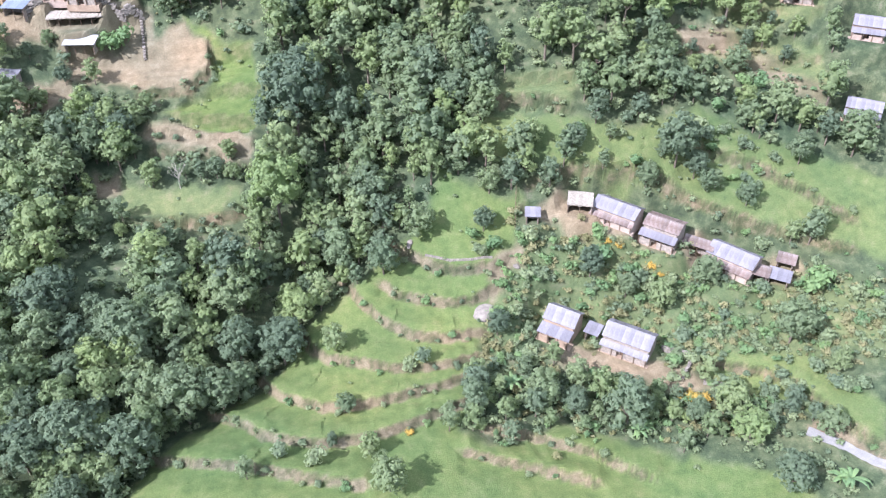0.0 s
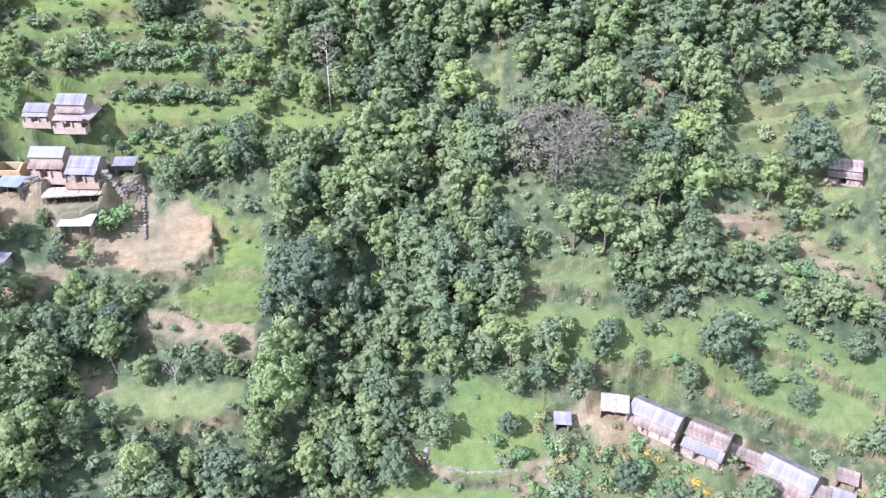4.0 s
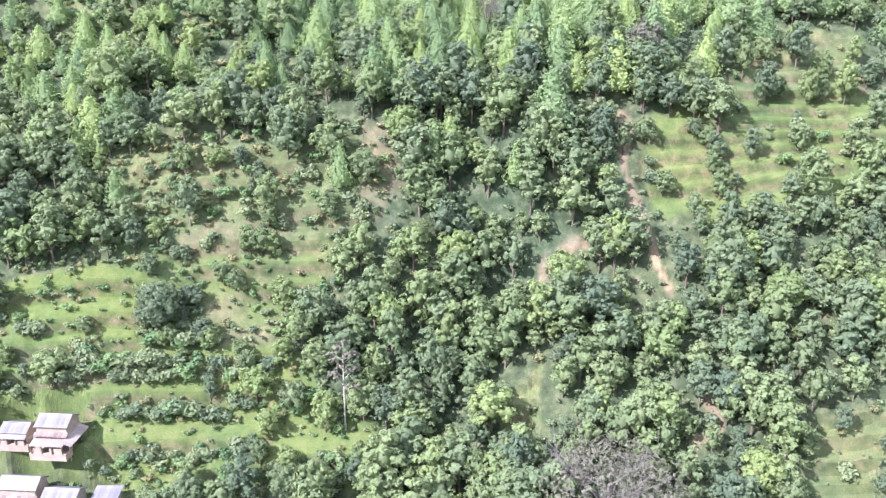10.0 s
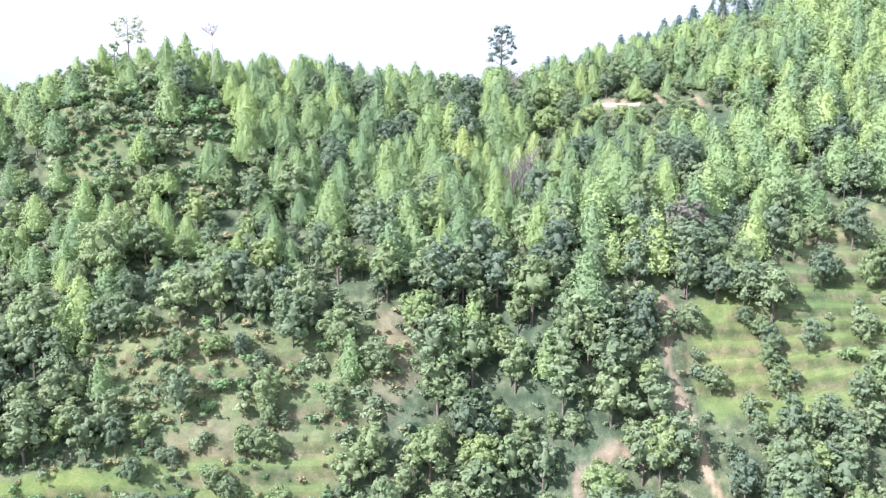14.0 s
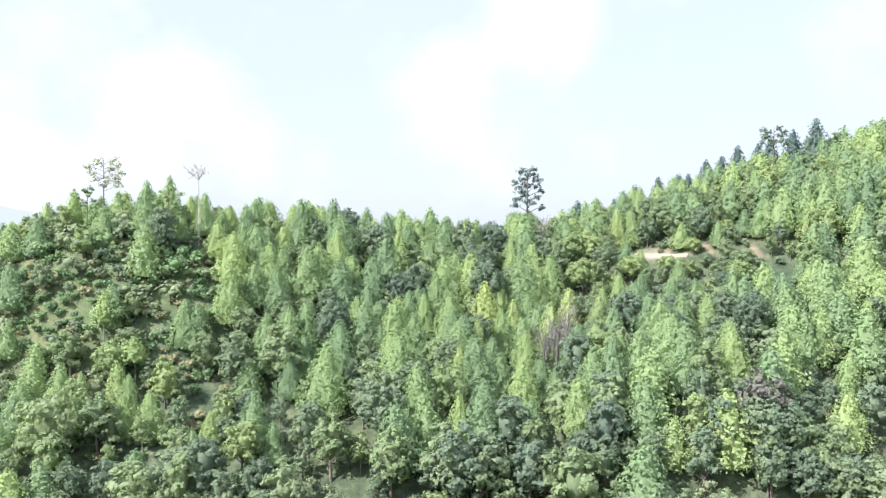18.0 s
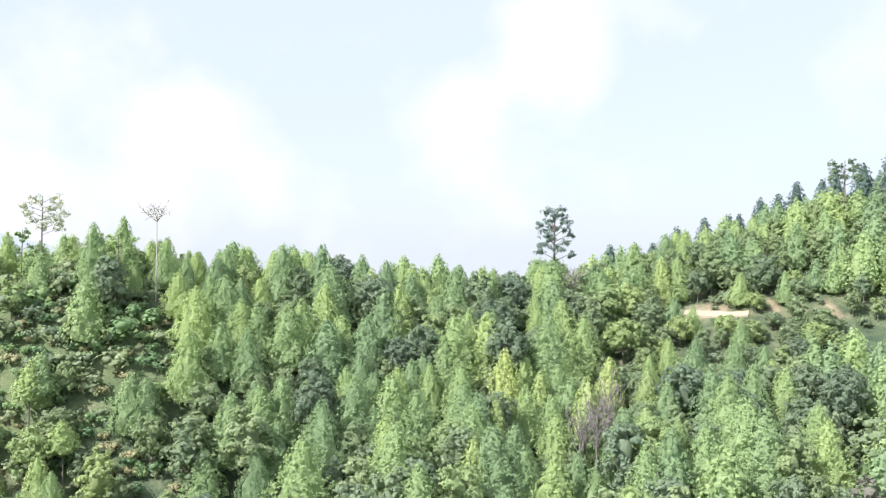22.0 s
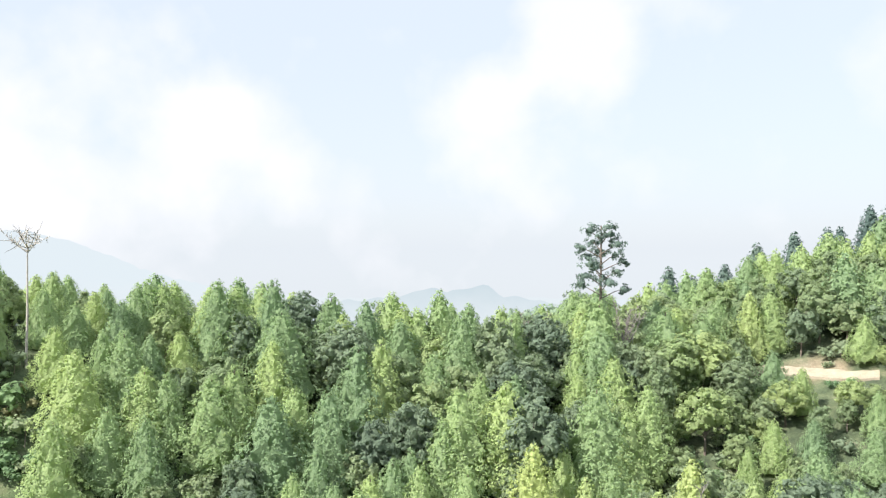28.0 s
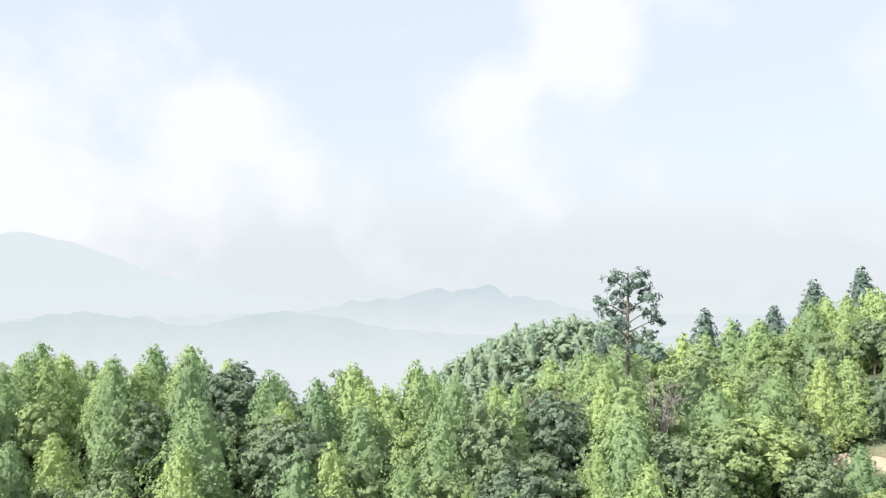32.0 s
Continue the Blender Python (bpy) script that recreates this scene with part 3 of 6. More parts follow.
ground = tagged(new("ground", mesh_of("ground", np.stack([mx, my, mz], -1).reshape(-1, 3), np.stack([quad, quad + 1, quad + nx + 1, quad + nx], -1), ground_material())),
                "green terraced hillside with bare earth and grassy banks", "hillside", kind="structure")
g_, r_, e_, t_ = open_ground(mx, my)
bare_edge = terrace_edge(mx, my)[1] * (my < 127) * (mx < 34) * np.clip(0.5 + 0.4 * wave(mx, my, 1.8, 21) + 0.3 * wave(mx, my, 7, 22), 0.0, 0.95)      # earth shows on the lower risers
cover = np.stack([np.clip(g_ * 0.95 + r_ * 0.75, 0, 1), np.clip(e_ + t_ + bare_edge, 0, 1), np.clip(height(mx, my, True), 0, 1), inside(mx, my, GREEN["long_field"], 1) + 0.8 * inside(mx, my, GREEN["spur"], 2) + 0.8 * inside(mx, my, GREEN["left_terraces"], 2) + 0.5 * inside(mx, my, GREEN["left_upper"], 2) + 0.5 * inside(mx, my, GREEN["above_village"], 2) + 0.6 * inside(mx, my, GREEN["right_low"], 2) + inside(mx, my, GREEN["left_middle"], 1) + 0.8 * inside(mx, my, GREEN["right_terraces"], 2)], -1).reshape(-1, 4)
layer = ground.data.color_attributes.new("cover", "FLOAT_COLOR", "POINT")
layer.data.foreach_set("color", cover.astype(np.float32).ravel())


# ---- road and path ----
def strip(name, line, wide, material, label, category):
    """A narrow way laid on the ground along a line of the plan, with a real thickness."""
    pts = []
    for (ax, ay), (bx, by) in zip(line, line[1:]):
        n = max(2, int(math.hypot(bx - ax, by - ay) / 0.8))
        pts += [(ax + (bx - ax) * k / n, ay + (by - ay) * k / n) for k in range(n)]
    pts = np.array(pts + [line[-1]], float)
    d = np.gradient(pts, axis=0)
    d /= np.linalg.norm(d, axis=1)[:, None]
    rng = np.random.RandomState(4)
    rows = []
    for side in (-0.5, -0.25, 0.0, 0.25, 0.5):
        w = side * wide * (1 + 0.12 * rng.uniform(-1, 1, len(pts)))
        rows.append(np.stack([pts[:, 0] - d[:, 1] * w, pts[:, 1] + d[:, 0] * w], -1))
    mid = height(pts[:, 0], pts[:, 1])
    grid = [np.concatenate([q, np.maximum(height(q[:, 0], q[:, 1]), 0.5 * mid + 0.5 * height(q[:, 0], q[:, 1]))[:, None] + 0.1], 1) for q in rows]
    grid = [grid[0] - (0, 0, 0.6)] + grid + [grid[-1] - (0, 0, 0.6)]
    n = len(pts)
    i = (np.arange(len(grid) - 1)[:, None] * n + np.arange(n - 1)).ravel()
    return tagged(new(name, mesh_of(name, np.concatenate(grid), np.stack([i, i + 1, i + n + 1, i + n], -1), material)), label, category, kind="structure")


DUST = speckled("pale_dust", [(0.3, (0.258, 0.221, 0.156)), (0.6, (0.322, 0.281, 0.205)), (0.8, (0.368, 0.327, 0.246))], 0.8, bump=0.5)
CONCRETE = speckled("worn_concrete", [(0.3, (0.22, 0.215, 0.215)), (0.6, (0.28, 0.272, 0.272)), (0.8, (0.34, 0.33, 0.325))], 0.9, bump=0.3)
strip("road", [(47, 280.3), (55.2, 277.4), (58.5, 274.9), (62.8, 271.8), (66, 270.2)], 1.9, DUST, "pale dusty road cut into the ridge", "road")
strip("pavement", [(69.6, 81.6), (74.1, 77.5), (77.8, 73.0), (83, 66), (90, 56)], 1.7, CONCRETE, "pale worn concrete footpath below the hamlet", "footpath")


# ---- trees ----
def lobe_core():
    """A low ball, as the shaded heart of a clump of leaves."""
    bm = bmesh.new()
    bmesh.ops.create_icosphere(bm, subdivisions=1, radius=1)
    v = np.array([q.co[:] for q in bm.verts])
    f = np.array([[q.index for q in face.verts] for face in bm.faces])
    bm.free()
    return v, f


CORE_V, CORE_F = lobe_core()


def clump_arrays(lobes, leaves, size, rng, core=0.58, up=0.25, droop=0.0, plain=False, rough=0.3):
    """Vertices and triangles of a crown: lobes are rows of x, y, z, rx, rz; each gets leaves all over its outside."""
    verts, faces, n = [], [], 0
    area = lobes[:, 3] * lobes[:, 4]
    counts = np.maximum(4, (leaves * area / area.sum()).astype(int))
    for (x, y, z, rx, rz), k in zip(lobes, counts):
        if core:
            cv = CORE_V * (1 + rough * rng.uniform(-1, 1, (len(CORE_V), 1))) * (rx * core, rx * core, rz * core) + (x, y, z)
            verts.append(cv)
            faces.append(CORE_F + n)
            n += len(cv)
        d = rng.normal(size=(k, 3))
        d[:, 2] += up
        d /= np.linalg.norm(d, axis=1)[:, None]
        at = d * (rx, rx, rz) * rng.uniform(0.72, 1.14, (k, 1)) + (x, y, z)
        nrm = d + rng.normal(size=(k, 3)) * 0.3 + (0, 0, 0.3)
        nrm /= np.linalg.norm(nrm, axis=1)[:, None]
        a = np.cross(nrm, rng.normal(size=(k, 3)))
        a /= np.linalg.norm(a, axis=1)[:, None]
        b = np.cross(nrm, a)
        s = size * rng.uniform(0.6, 1.4, (k, 1))
        tip = at + a * s - (0, 0, droop) * s
        q = np.stack([at - a * s * 0.9, at + b * s * 0.55 + nrm * s * 0.15, tip, at - b * s * 0.55 + nrm * s * 0.15], 1).reshape(-1, 3)
        if plain:
            q = q.reshape(-1, 4, 3)[:, [0, 1, 3]].reshape(-1, 3)
            faces.append(n + np.arange(3 * k).reshape(-1, 3))
        else:
            i = n + 4 * np.arange(k)
            faces.append(np.stack([i, i + 1, i + 2], -1))
            faces.append(np.stack([i, i + 2, i + 3], -1))
        verts.append(q)
        n += len(q)
    return np.concatenate(verts), np.concatenate(faces)


def tube_arrays(points, radii, sides=6):
    """A tapered tube along points."""
    points = np.asarray(points, float)
    verts, faces = [], []
    for k, (q, r) in enumerate(zip(points, radii)):
        d = points[min(k + 1, len(points) - 1)] - points[max(k - 1, 0)]
        d = d / np.linalg.norm(d)
        a = np.cross(d, (0.3, 1.0, 0.1))
        a /= np.linalg.norm(a)
        b = np.cross(d, a)
        ang = np.arange(sides) * 2 * np.pi / sides
        verts.append(q + r * (np.cos(ang)[:, None] * a + np.sin(ang)[:, None] * b))
    for k in range(len(points) - 1):
        for s in range(sides):
            i, j = k * sides + s, k * sides + (s + 1) % sides
            faces += [[i, j, j + sides], [i, j + sides, i + sides]]
    return np.concatenate(verts), np.array(faces)


def join_arrays(pieces):
    verts, faces, n = [], [], 0
    for v, f in pieces:
        verts.append(v)
        faces.append(f + n)
        n += len(v)
    return np.concatenate(verts), np.concatenate(faces)


def leaf_tris(at, facing, grow, size, rng):
    """A pointed leaf spray at each place, its face to facing and its tip along grow."""
    n = len(at)
    facing = facing / np.linalg.norm(facing, axis=1)[:, None]
    side = np.cross(facing, grow)
    side /= np.linalg.norm(side, axis=1)[:, None] + 1e-9
    tip = np.cross(side, facing)
    s = size * rng.uniform(0.65, 1.4, (n, 1))
    t = np.stack([at - side * s * 0.55 - tip * s * 0.3, at + side * s * 0.55 - tip * s * 0.3, at + tip * s * 0.95], 1).reshape(-1, 3)
    return t, np.arange(3 * n).reshape(-1, 3)


def tuft_arrays(at, out, r, rng, leaves, leaf, up=0.3, flat=1.0, loose=0.32):
    """Leaf sprays in small clumps at the places given, standing out and up from them."""
    d = rng.normal(size=(len(at), leaves, 3)) + out[:, None] * 0.9 + (0, 0, up)
    d /= np.linalg.norm(d, axis=2)[:, :, None]
    q = (at[:, None] + d * (r[:, None, None] * np.array((1, 1, flat))) * rng.uniform(0.3, 1.15, (len(at), leaves, 1))).reshape(-1, 3)
    d = d.reshape(-1, 3)
    facing = d * 0.6 + np.repeat(out, leaves, 0) * 0.8 + (0, 0, 0.3) + rng.normal(size=d.shape) * loose
    grow = d * 0.4 + (0, 0, up + 0.2) + rng.normal(size=d.shape) * 0.6
    return leaf_tris(q, facing, grow, leaf, rng)


def broad_shape(rng, high=9.0, wide=7.4, base=0.14, boughs=15, tufts=210, leaves=12, leaf=0.3, size=0.3, solid=0.5):
    """Trunk with limbs, and a broadleaf crown of separate boughs, each set with small sprays."""
    k = np.arange(boughs) + 0.5
    cz = 1 - 1.8 * k / boughs
    a = k * 2.39996 + rng.uniform(0, 6)
    sz = np.sqrt(np.clip(1 - cz ** 2, 0, 1))
    out = np.stack([np.cos(a) * sz, np.sin(a) * sz, cz], -1)
    reach = rng.uniform(0.56, 0.84, boughs)
    mid = high * (base * 0.55 + 0.5)
    at = out * reach[:, None] * (wide * 0.42, wide * 0.42, high * (1 - base) * 0.46) + (0, 0, mid)
    rad = wide * size * 0.7 * rng.uniform(0.7, 1.2, boughs)
    lean = rng.uniform(-0.3, 0.3, 2)
    limbs = [tube_arrays([(0, 0, -0.6), (lean[0] * 0.4, lean[1] * 0.4, high * 0.3), (lean[0], lean[1], high * 0.72)], [0.02 * high, 0.016 * high, 0.007 * high])]
    for j in range(2, boughs, max(1, boughs // 5)):
        limbs.append(tube_arrays([(lean[0] * 0.3, lean[1] * 0.3, high * 0.25), at[j] * (0.5, 0.5, 0.8), at[j]], [0.012 * high, 0.008 * high, 0.003 * high], 4))
    pieces = []
    if solid:
        heart = CORE_V * (1 + 0.2 * rng.uniform(-1, 1, (12, 1))) * (wide * 0.23, wide * 0.23, high * (1 - base) * 0.26) + (0, 0, mid)
        pieces.append((heart, CORE_F))
        for (x, y, z), r in zip(at, rad):
            pieces.append((CORE_V * (1 + 0.3 * rng.uniform(-1, 1, (12, 1))) * (r * solid, r * solid, r * solid * 0.85) + (x, y, z), CORE_F))
    share = np.repeat(np.arange(boughs), np.maximum(3, (tufts * rad ** 2 / (rad ** 2).sum()).astype(int)))
    d = rng.normal(size=(len(share), 3)) + out[share] * 0.9 + (0, 0, 0.35)
    d /= np.linalg.norm(d, axis=1)[:, None]
    spot = at[share] + d * rad[share][:, None] * (1, 1, 0.85) * rng.uniform(0.66, 1.06, (len(share), 1))
    pieces.append(tuft_arrays(spot, d, (0.2 + leaf * 0.8) * rng.uniform(0.75, 1.35, len(share)), rng, leaves, leaf, 0.1, 0.85))
    return join_arrays(limbs), join_arrays(pieces)


def pine_shape(rng, high=11.2, wide=9.4, base=0.05, tufts=350, leaves=14, leaf=0.18, size=0.04, top=0.72, sides=9):
    """A pine with a full, pointed, uneven crown of small tufts."""
    h = np.linspace(0, 1, 200)
    profile = np.minimum(1.0, 0.7 + 1.8 * h) * (1.001 - h) ** top
    share = np.cumsum(profile + 0.05)
    p1, p2, p3 = rng.uniform(0, 6, 3)
    lean = rng.uniform(-0.3, 0.3, 2)

    def around(a, q):
        return 1 + 0.1 * np.sin(2 * a + p1 + 3 * q) + 0.09 * np.sin(3 * a - 13 * q + p2) + 0.08 * np.sin(5 * a + 21 * q + p3)
    at_h = np.interp((np.arange(tufts) + rng.uniform(0.1, 0.9, tufts)) / tufts, share / share[-1], h)
    a = np.arange(tufts) * 2.39996 + rng.uniform(0, 6) + rng.uniform(-0.3, 0.3, tufts)
    full = np.interp(at_h, h, profile)
    r = wide * size * (0.5 + 0.6 * full) * rng.uniform(0.75, 1.35, tufts)
    rad = np.maximum(0, wide / 2 * full * around(a, at_h) * rng.uniform(0.84, 1.0, tufts) - r * 0.4)
    out = np.stack([np.cos(a), np.sin(a), np.full(tufts, 0.45)], -1)
    at = np.stack([rad * np.cos(a) + lean[0] * at_h, rad * np.sin(a) + lean[1] * at_h, high * (base + (0.97 - base) * at_h) + rng.uniform(-0.2, 0.2, tufts)], -1)
    hs = np.linspace(0.0, 0.93, 7)
    ring = np.arange(sides) * 2 * np.pi / sides
    core = np.concatenate([np.stack([q * lean[0] + w * np.cos(ring), q * lean[1] + w * np.sin(ring), high * (base + (0.97 - base) * q) + rng.uniform(-0.3, 0.3, sides)], -1) for q in hs
                           for w in [wide / 2 * 0.66 * float(np.interp(q, h, profile)) * around(ring, q) * rng.uniform(0.85, 1.1, sides)]])
    i = (np.arange(len(hs) - 1)[:, None] * sides + np.arange(sides)).ravel()
    j = (np.arange(len(hs) - 1)[:, None] * sides + (np.arange(sides) + 1) % sides).ravel()
    faces = np.concatenate([np.stack([i, j, j + sides], -1), np.stack([i, j + sides, i + sides], -1)])
    return tube_arrays([(0, 0, -0.8), (0, 0, high * 0.4), (lean[0] * 0.9, lean[1] * 0.9, high * 0.93)], [0.014 * high, 0.011 * high, 0.004 * high]), join_arrays([(core, faces), tuft_arrays(at, out, r * 1.5, rng, leaves, leaf, 0.35, 1.0, 0.45)])


def shrub_shape(rng, high=2.4, wide=3.0, leaves=170, leaf=0.24, plain=False, lobes=6):
    rows = []
    for k in range(lobes):
        a, d, r = k * 2.4, wide * rng.uniform(0.05, 0.3), wide * rng.uniform(0.18, 0.27)
        rows.append((d * np.cos(a), d * np.sin(a), high * rng.uniform(0.3, 0.72), r, r * 0.85))
    stems = [tube_arrays([(0, 0, -0.3), (row[0] * 0.5, row[1] * 0.5, row[2] * 0.6), tuple(row[:3])], [0.05, 0.035, 0.015], 4) for row in rows[:3 if not plain else 1]]
    return join_arrays(stems), clump_arrays(np.array(rows), leaves, leaf, rng, plain=plain)


def bare_shape(rng, high=9.0, wide=8.0, twigs=90, low=0.3, girth=1.0):
    """A leafless tree: trunk, forks and fine twigs."""
    trunk = tube_arrays([(0, 0, -0.6), (0.1, 0.1, high * 0.4), (0.1, 0.05, high * max(0.7, low + 0.06))], [0.025 * high * girth, 0.018 * high * girth, 0.01 * high * girth])
    branches = []
    for k in range(11):
        a, h = k * 2.4, rng.uniform(low, max(0.65, low + 0.06))
        r, top = wide / 2 * rng.uniform(0.5, 0.95), high * rng.uniform(max(0.7, low + 0.1), 1.0)
        end = np.array((r * np.cos(a), r * np.sin(a), top))
        mid = end * (0.5, 0.5, 0) + (0, 0, high * h + 0.45 * (top - high * h))
        pieces = [tube_arrays([(0.1, 0.05, high * h), mid, end], [0.01 * high * girth, 0.006 * high * girth, 0.002 * high], 4)]
        for _ in range(twigs // 11):
            s = mid + (end - mid) * rng.uniform(-0.3, 1)
            d = rng.normal(size=3) * wide * 0.08 + (0, 0, 0.4)
            pieces.append(tube_arrays([s, s + d * 0.5, s + d + rng.normal(size=3) * wide * 0.02], [0.0035 * high, 0.0025 * high, 0.0012 * high], 3))
        branches.append(join_arrays(pieces))
    return trunk, branches


def variants(kind, count, seed, **extra):
    out = []
    for k in range(count):
        rng = np.random.RandomState(seed + k)
        out.append(kind(rng, **extra))
    return out


KINDS = {}


def tree_kind(key, name, shapes, leaf, bark=BARK):
    KINDS[key] = (name, [(mesh_of(name + "_trunk", t[0], t[1], bark), mesh_of(name + "_crown", c[0], c[1], leaf)) for t, c in shapes], shapes, leaf)


# shown singly
tree_kind("broad", "broadleaf_tree", variants(broad_shape, 4, 10, high=9.5, base=0.07), LEAF_BROAD)
tree_kind("dark", "evergreen_tree", variants(broad_shape, 3, 40, high=12.0, wide=9.0, boughs=22, tufts=330, size=0.26), LEAF_DARK)
tree_kind("mid", "broadleaf_tree", variants(broad_shape, 4, 55, high=10.2, wide=6.2, base=0.06, boughs=14), LEAF_MID)
tree_kind("lime", "young_tree", variants(broad_shape, 2, 50, high=9.5, boughs=13), LEAF_LIME)
tree_kind("slim", "slender_tree", variants(broad_shape, 3, 60, high=8.5, wide=3.8, base=0.12, boughs=12, tufts=125, leaf=0.27, size=0.42), LEAF_DARK)
tree_kind("pine", "pine_tree", variants(pine_shape, 7, 20), LEAF_PINE)
tree_kind("dark_pine", "pine_tree", variants(pine_shape, 3, 25, high=13.5, wide=7.4), LEAF_CONIFER)
tree_kind("gold_pine", "pine_tree", variants(pine_shape, 3, 28, high=12.0, wide=7.6), LEAF_GOLD)
tree_kind("shrub", "shrub", variants(shrub_shape, 4, 30, leaves=220), LEAF_SHRUB)
tree_kind("bright", "shrub", variants(shrub_shape, 2, 35, leaves=220), LEAF_BRIGHT)
tree_kind("flowers", "flower_bush", variants(shrub_shape, 2, 37, high=1.2, leaves=200, leaf=0.16), MARIGOLD)
# massed in the woods
tree_kind("m_broad", "mass", variants(broad_shape, 6, 110, high=11.0, wide=5.8, base=0.05, boughs=13, tufts=124, leaves=9, leaf=0.37), LEAF_BROAD)
tree_kind("m_dark", "mass", variants(broad_shape, 4, 120, high=11.8, wide=6.2, base=0.05, boughs=14, tufts=126, leaves=9, leaf=0.37), LEAF_DARK)
tree_kind("m_mid", "mass", variants(broad_shape, 5, 125, high=11.4, wide=5.2, base=0.05, boughs=12, tufts=112, leaves=9, leaf=0.36), LEAF_MID)
tree_kind("m_lime", "mass", variants(broad_shape, 3, 130, high=10.2, wide=5.6, base=0.05, boughs=12, tufts=110, leaves=9, leaf=0.37), LEAF_LIME)
tree_kind("m_slim", "mass", variants(broad_shape, 3, 140, high=9.6, wide=4.2, base=0.1, boughs=9, tufts=78, leaves=9, leaf=0.36, size=0.42), LEAF_BROAD)
tree_kind("m_pine", "mass", variants(pine_shape, 6, 150, tufts=165, leaves=7, leaf=0.36, size=0.065, sides=7), LEAF_PINE)
tree_kind("m_shrub", "mass", variants(shrub_shape, 4, 160, leaves=70, leaf=0.36, plain=True, lobes=4), LEAF_SHRUB)
tree_kind("m_fresh", "mass", variants(shrub_shape, 2, 164, leaves=110, leaf=0.34, plain=True, lobes=4), LEAF_BRIGHT)
tree_kind("m_straw", "mass", variants(shrub_shape, 3, 167, high=1.6, leaves=120, leaf=0.3, plain=True, lobes=4), LEAF_STRAW)
tree_kind("far_pine", "mass", variants(pine_shape, 3, 170, tufts=16, leaves=4, leaf=0.8, size=0.13, sides=5), LEAF_HAZED)
tree_kind("far_broad", "mass", variants(broad_shape, 3, 175, boughs=4, tufts=14, leaves=4, leaf=0.8, size=0.42), LEAF_HAZED)


SINGLE = []       # places taken by trees that stand as things of their own: x, y, radius


def free(x, y, room=0.0):
    return all((x - q[0]) ** 2 + (y - q[1]) ** 2 > (q[2] + room) ** 2 for q in SINGLE)


def clear_of_houses(x, y, room=2.0):
    return all((x - q[0]) ** 2 + (y - q[1]) ** 2 > (q[3] + room) ** 2 for q in PADS)


def plant(key, x, y, size=1.0, label="", group="", z=None, wide=1.0, rng=random):
    """One tree as a thing of its own, rooted in the ground."""
    name, meshes, _, _ = KINDS[key]
    trunk, crown = meshes[rng.randrange(len(meshes))]
    base = new(name)
    base.empty_display_size = 0.3
    base.matrix_basis = pose(x, y, float(height(x, y)) if z is None else z, 0, 0, rng.uniform(0, 360)) @ Matrix.Diagonal((size * wide, size * wide, size, 1))
    SINGLE.append((x, y, size * wide * (1.2 if key in ("shrub", "bright", "flowers") else 2.6)))
    for part_name, me in (("trunk", trunk), ("crown", crown)):
        o = new(part_name, me)
        o.parent = base
    return tagged(base, label, "shrub" if key in ("shrub", "bright", "flowers") else "tree", group)


# ---- houses ----
def part(name, verts, faces, material, parent, label=""):
    o = new(name, mesh_of(name, verts, faces, material))
    o.parent = parent
    return tagged(o, label) if label else o


def box_arrays(x0, x1, y0, y1, z0, z1):
    v = np.array([(x, y, z) for z in (z0, z1) for y in (y0, y1) for x in (x0, x1)], float)
    f = np.array([(0, 2, 3), (0, 3, 1), (4, 5, 7), (4, 7, 6), (0, 1, 5), (0, 5, 4), (2, 6, 7), (2, 7, 3), (0, 4, 6), (0, 6, 2), (1, 3, 7), (1, 7, 5)])
    return v, f


def wall_arrays(length, high, thick, holes, z0=-1.2):
    """An upright wall along x, its outer face at y = 0, with openings (x0, x1, z0, z1) through it."""
    xs = sorted({0.0, length, *[h[0] for h in holes], *[h[1] for h in holes]})
    zs = sorted({z0, high, *[h[2] for h in holes], *[h[3] for h in holes]})
    nx_, nz_ = len(xs), len(zs)
    solid = {(i, k) for i in range(nx_ - 1) for k in range(nz_ - 1) if not any(h[0] <= xs[i] and xs[i + 1] <= h[1] and h[2] <= zs[k] and zs[k + 1] <= h[3] for h in holes)}
    v = [(x, y, z) for y in (0.0, thick) for z in zs for x in xs]

    def at(i, k, side):
        return side * nx_ * nz_ + k * nx_ + i
    f = []
    for i, k in solid:
        a, b_, c, d = [(i, k), (i + 1, k), (i + 1, k + 1), (i, k + 1)]
        q = [at(*p, 0) for p in (a, b_, c, d)]
        r = [at(*p, 1) for p in (a, b_, c, d)]
        f += [(q[0], q[1], q[2]), (q[0], q[2], q[3]), (r[0], r[2], r[1]), (r[0], r[3], r[2])]
        for e, (di, dk) in enumerate(((0, -1), (1, 0), (0, 1), (-1, 0))):
            if (i + di, k + dk) not in solid:
                g = (e + 1) % 4
                f += [(q[e], r[e], r[g]), (q[e], r[g], q[g])]
    return np.array(v), np.array(f)


def gable_arrays(depth, high, rise, thick, z0=-1.2):
    """A gable wall across y, from 0 to depth, its ridge in the middle."""
    pts = [(0, z0), (depth, z0), (depth, high), (depth / 2, high + rise), (0, high)]
    v = np.array([(x, y, z) for x in (0, thick) for y, z in pts], float)
    f = [(0, 4, 3), (0, 3, 2), (0, 2, 1), (5, 6, 7), (5, 7, 8), (5, 8, 9)]
    for k in range(5):
        j = (k + 1) % 5
        f += [(k, j, j + 5), (k, j + 5, k + 5)]
    return v, np.array(f)


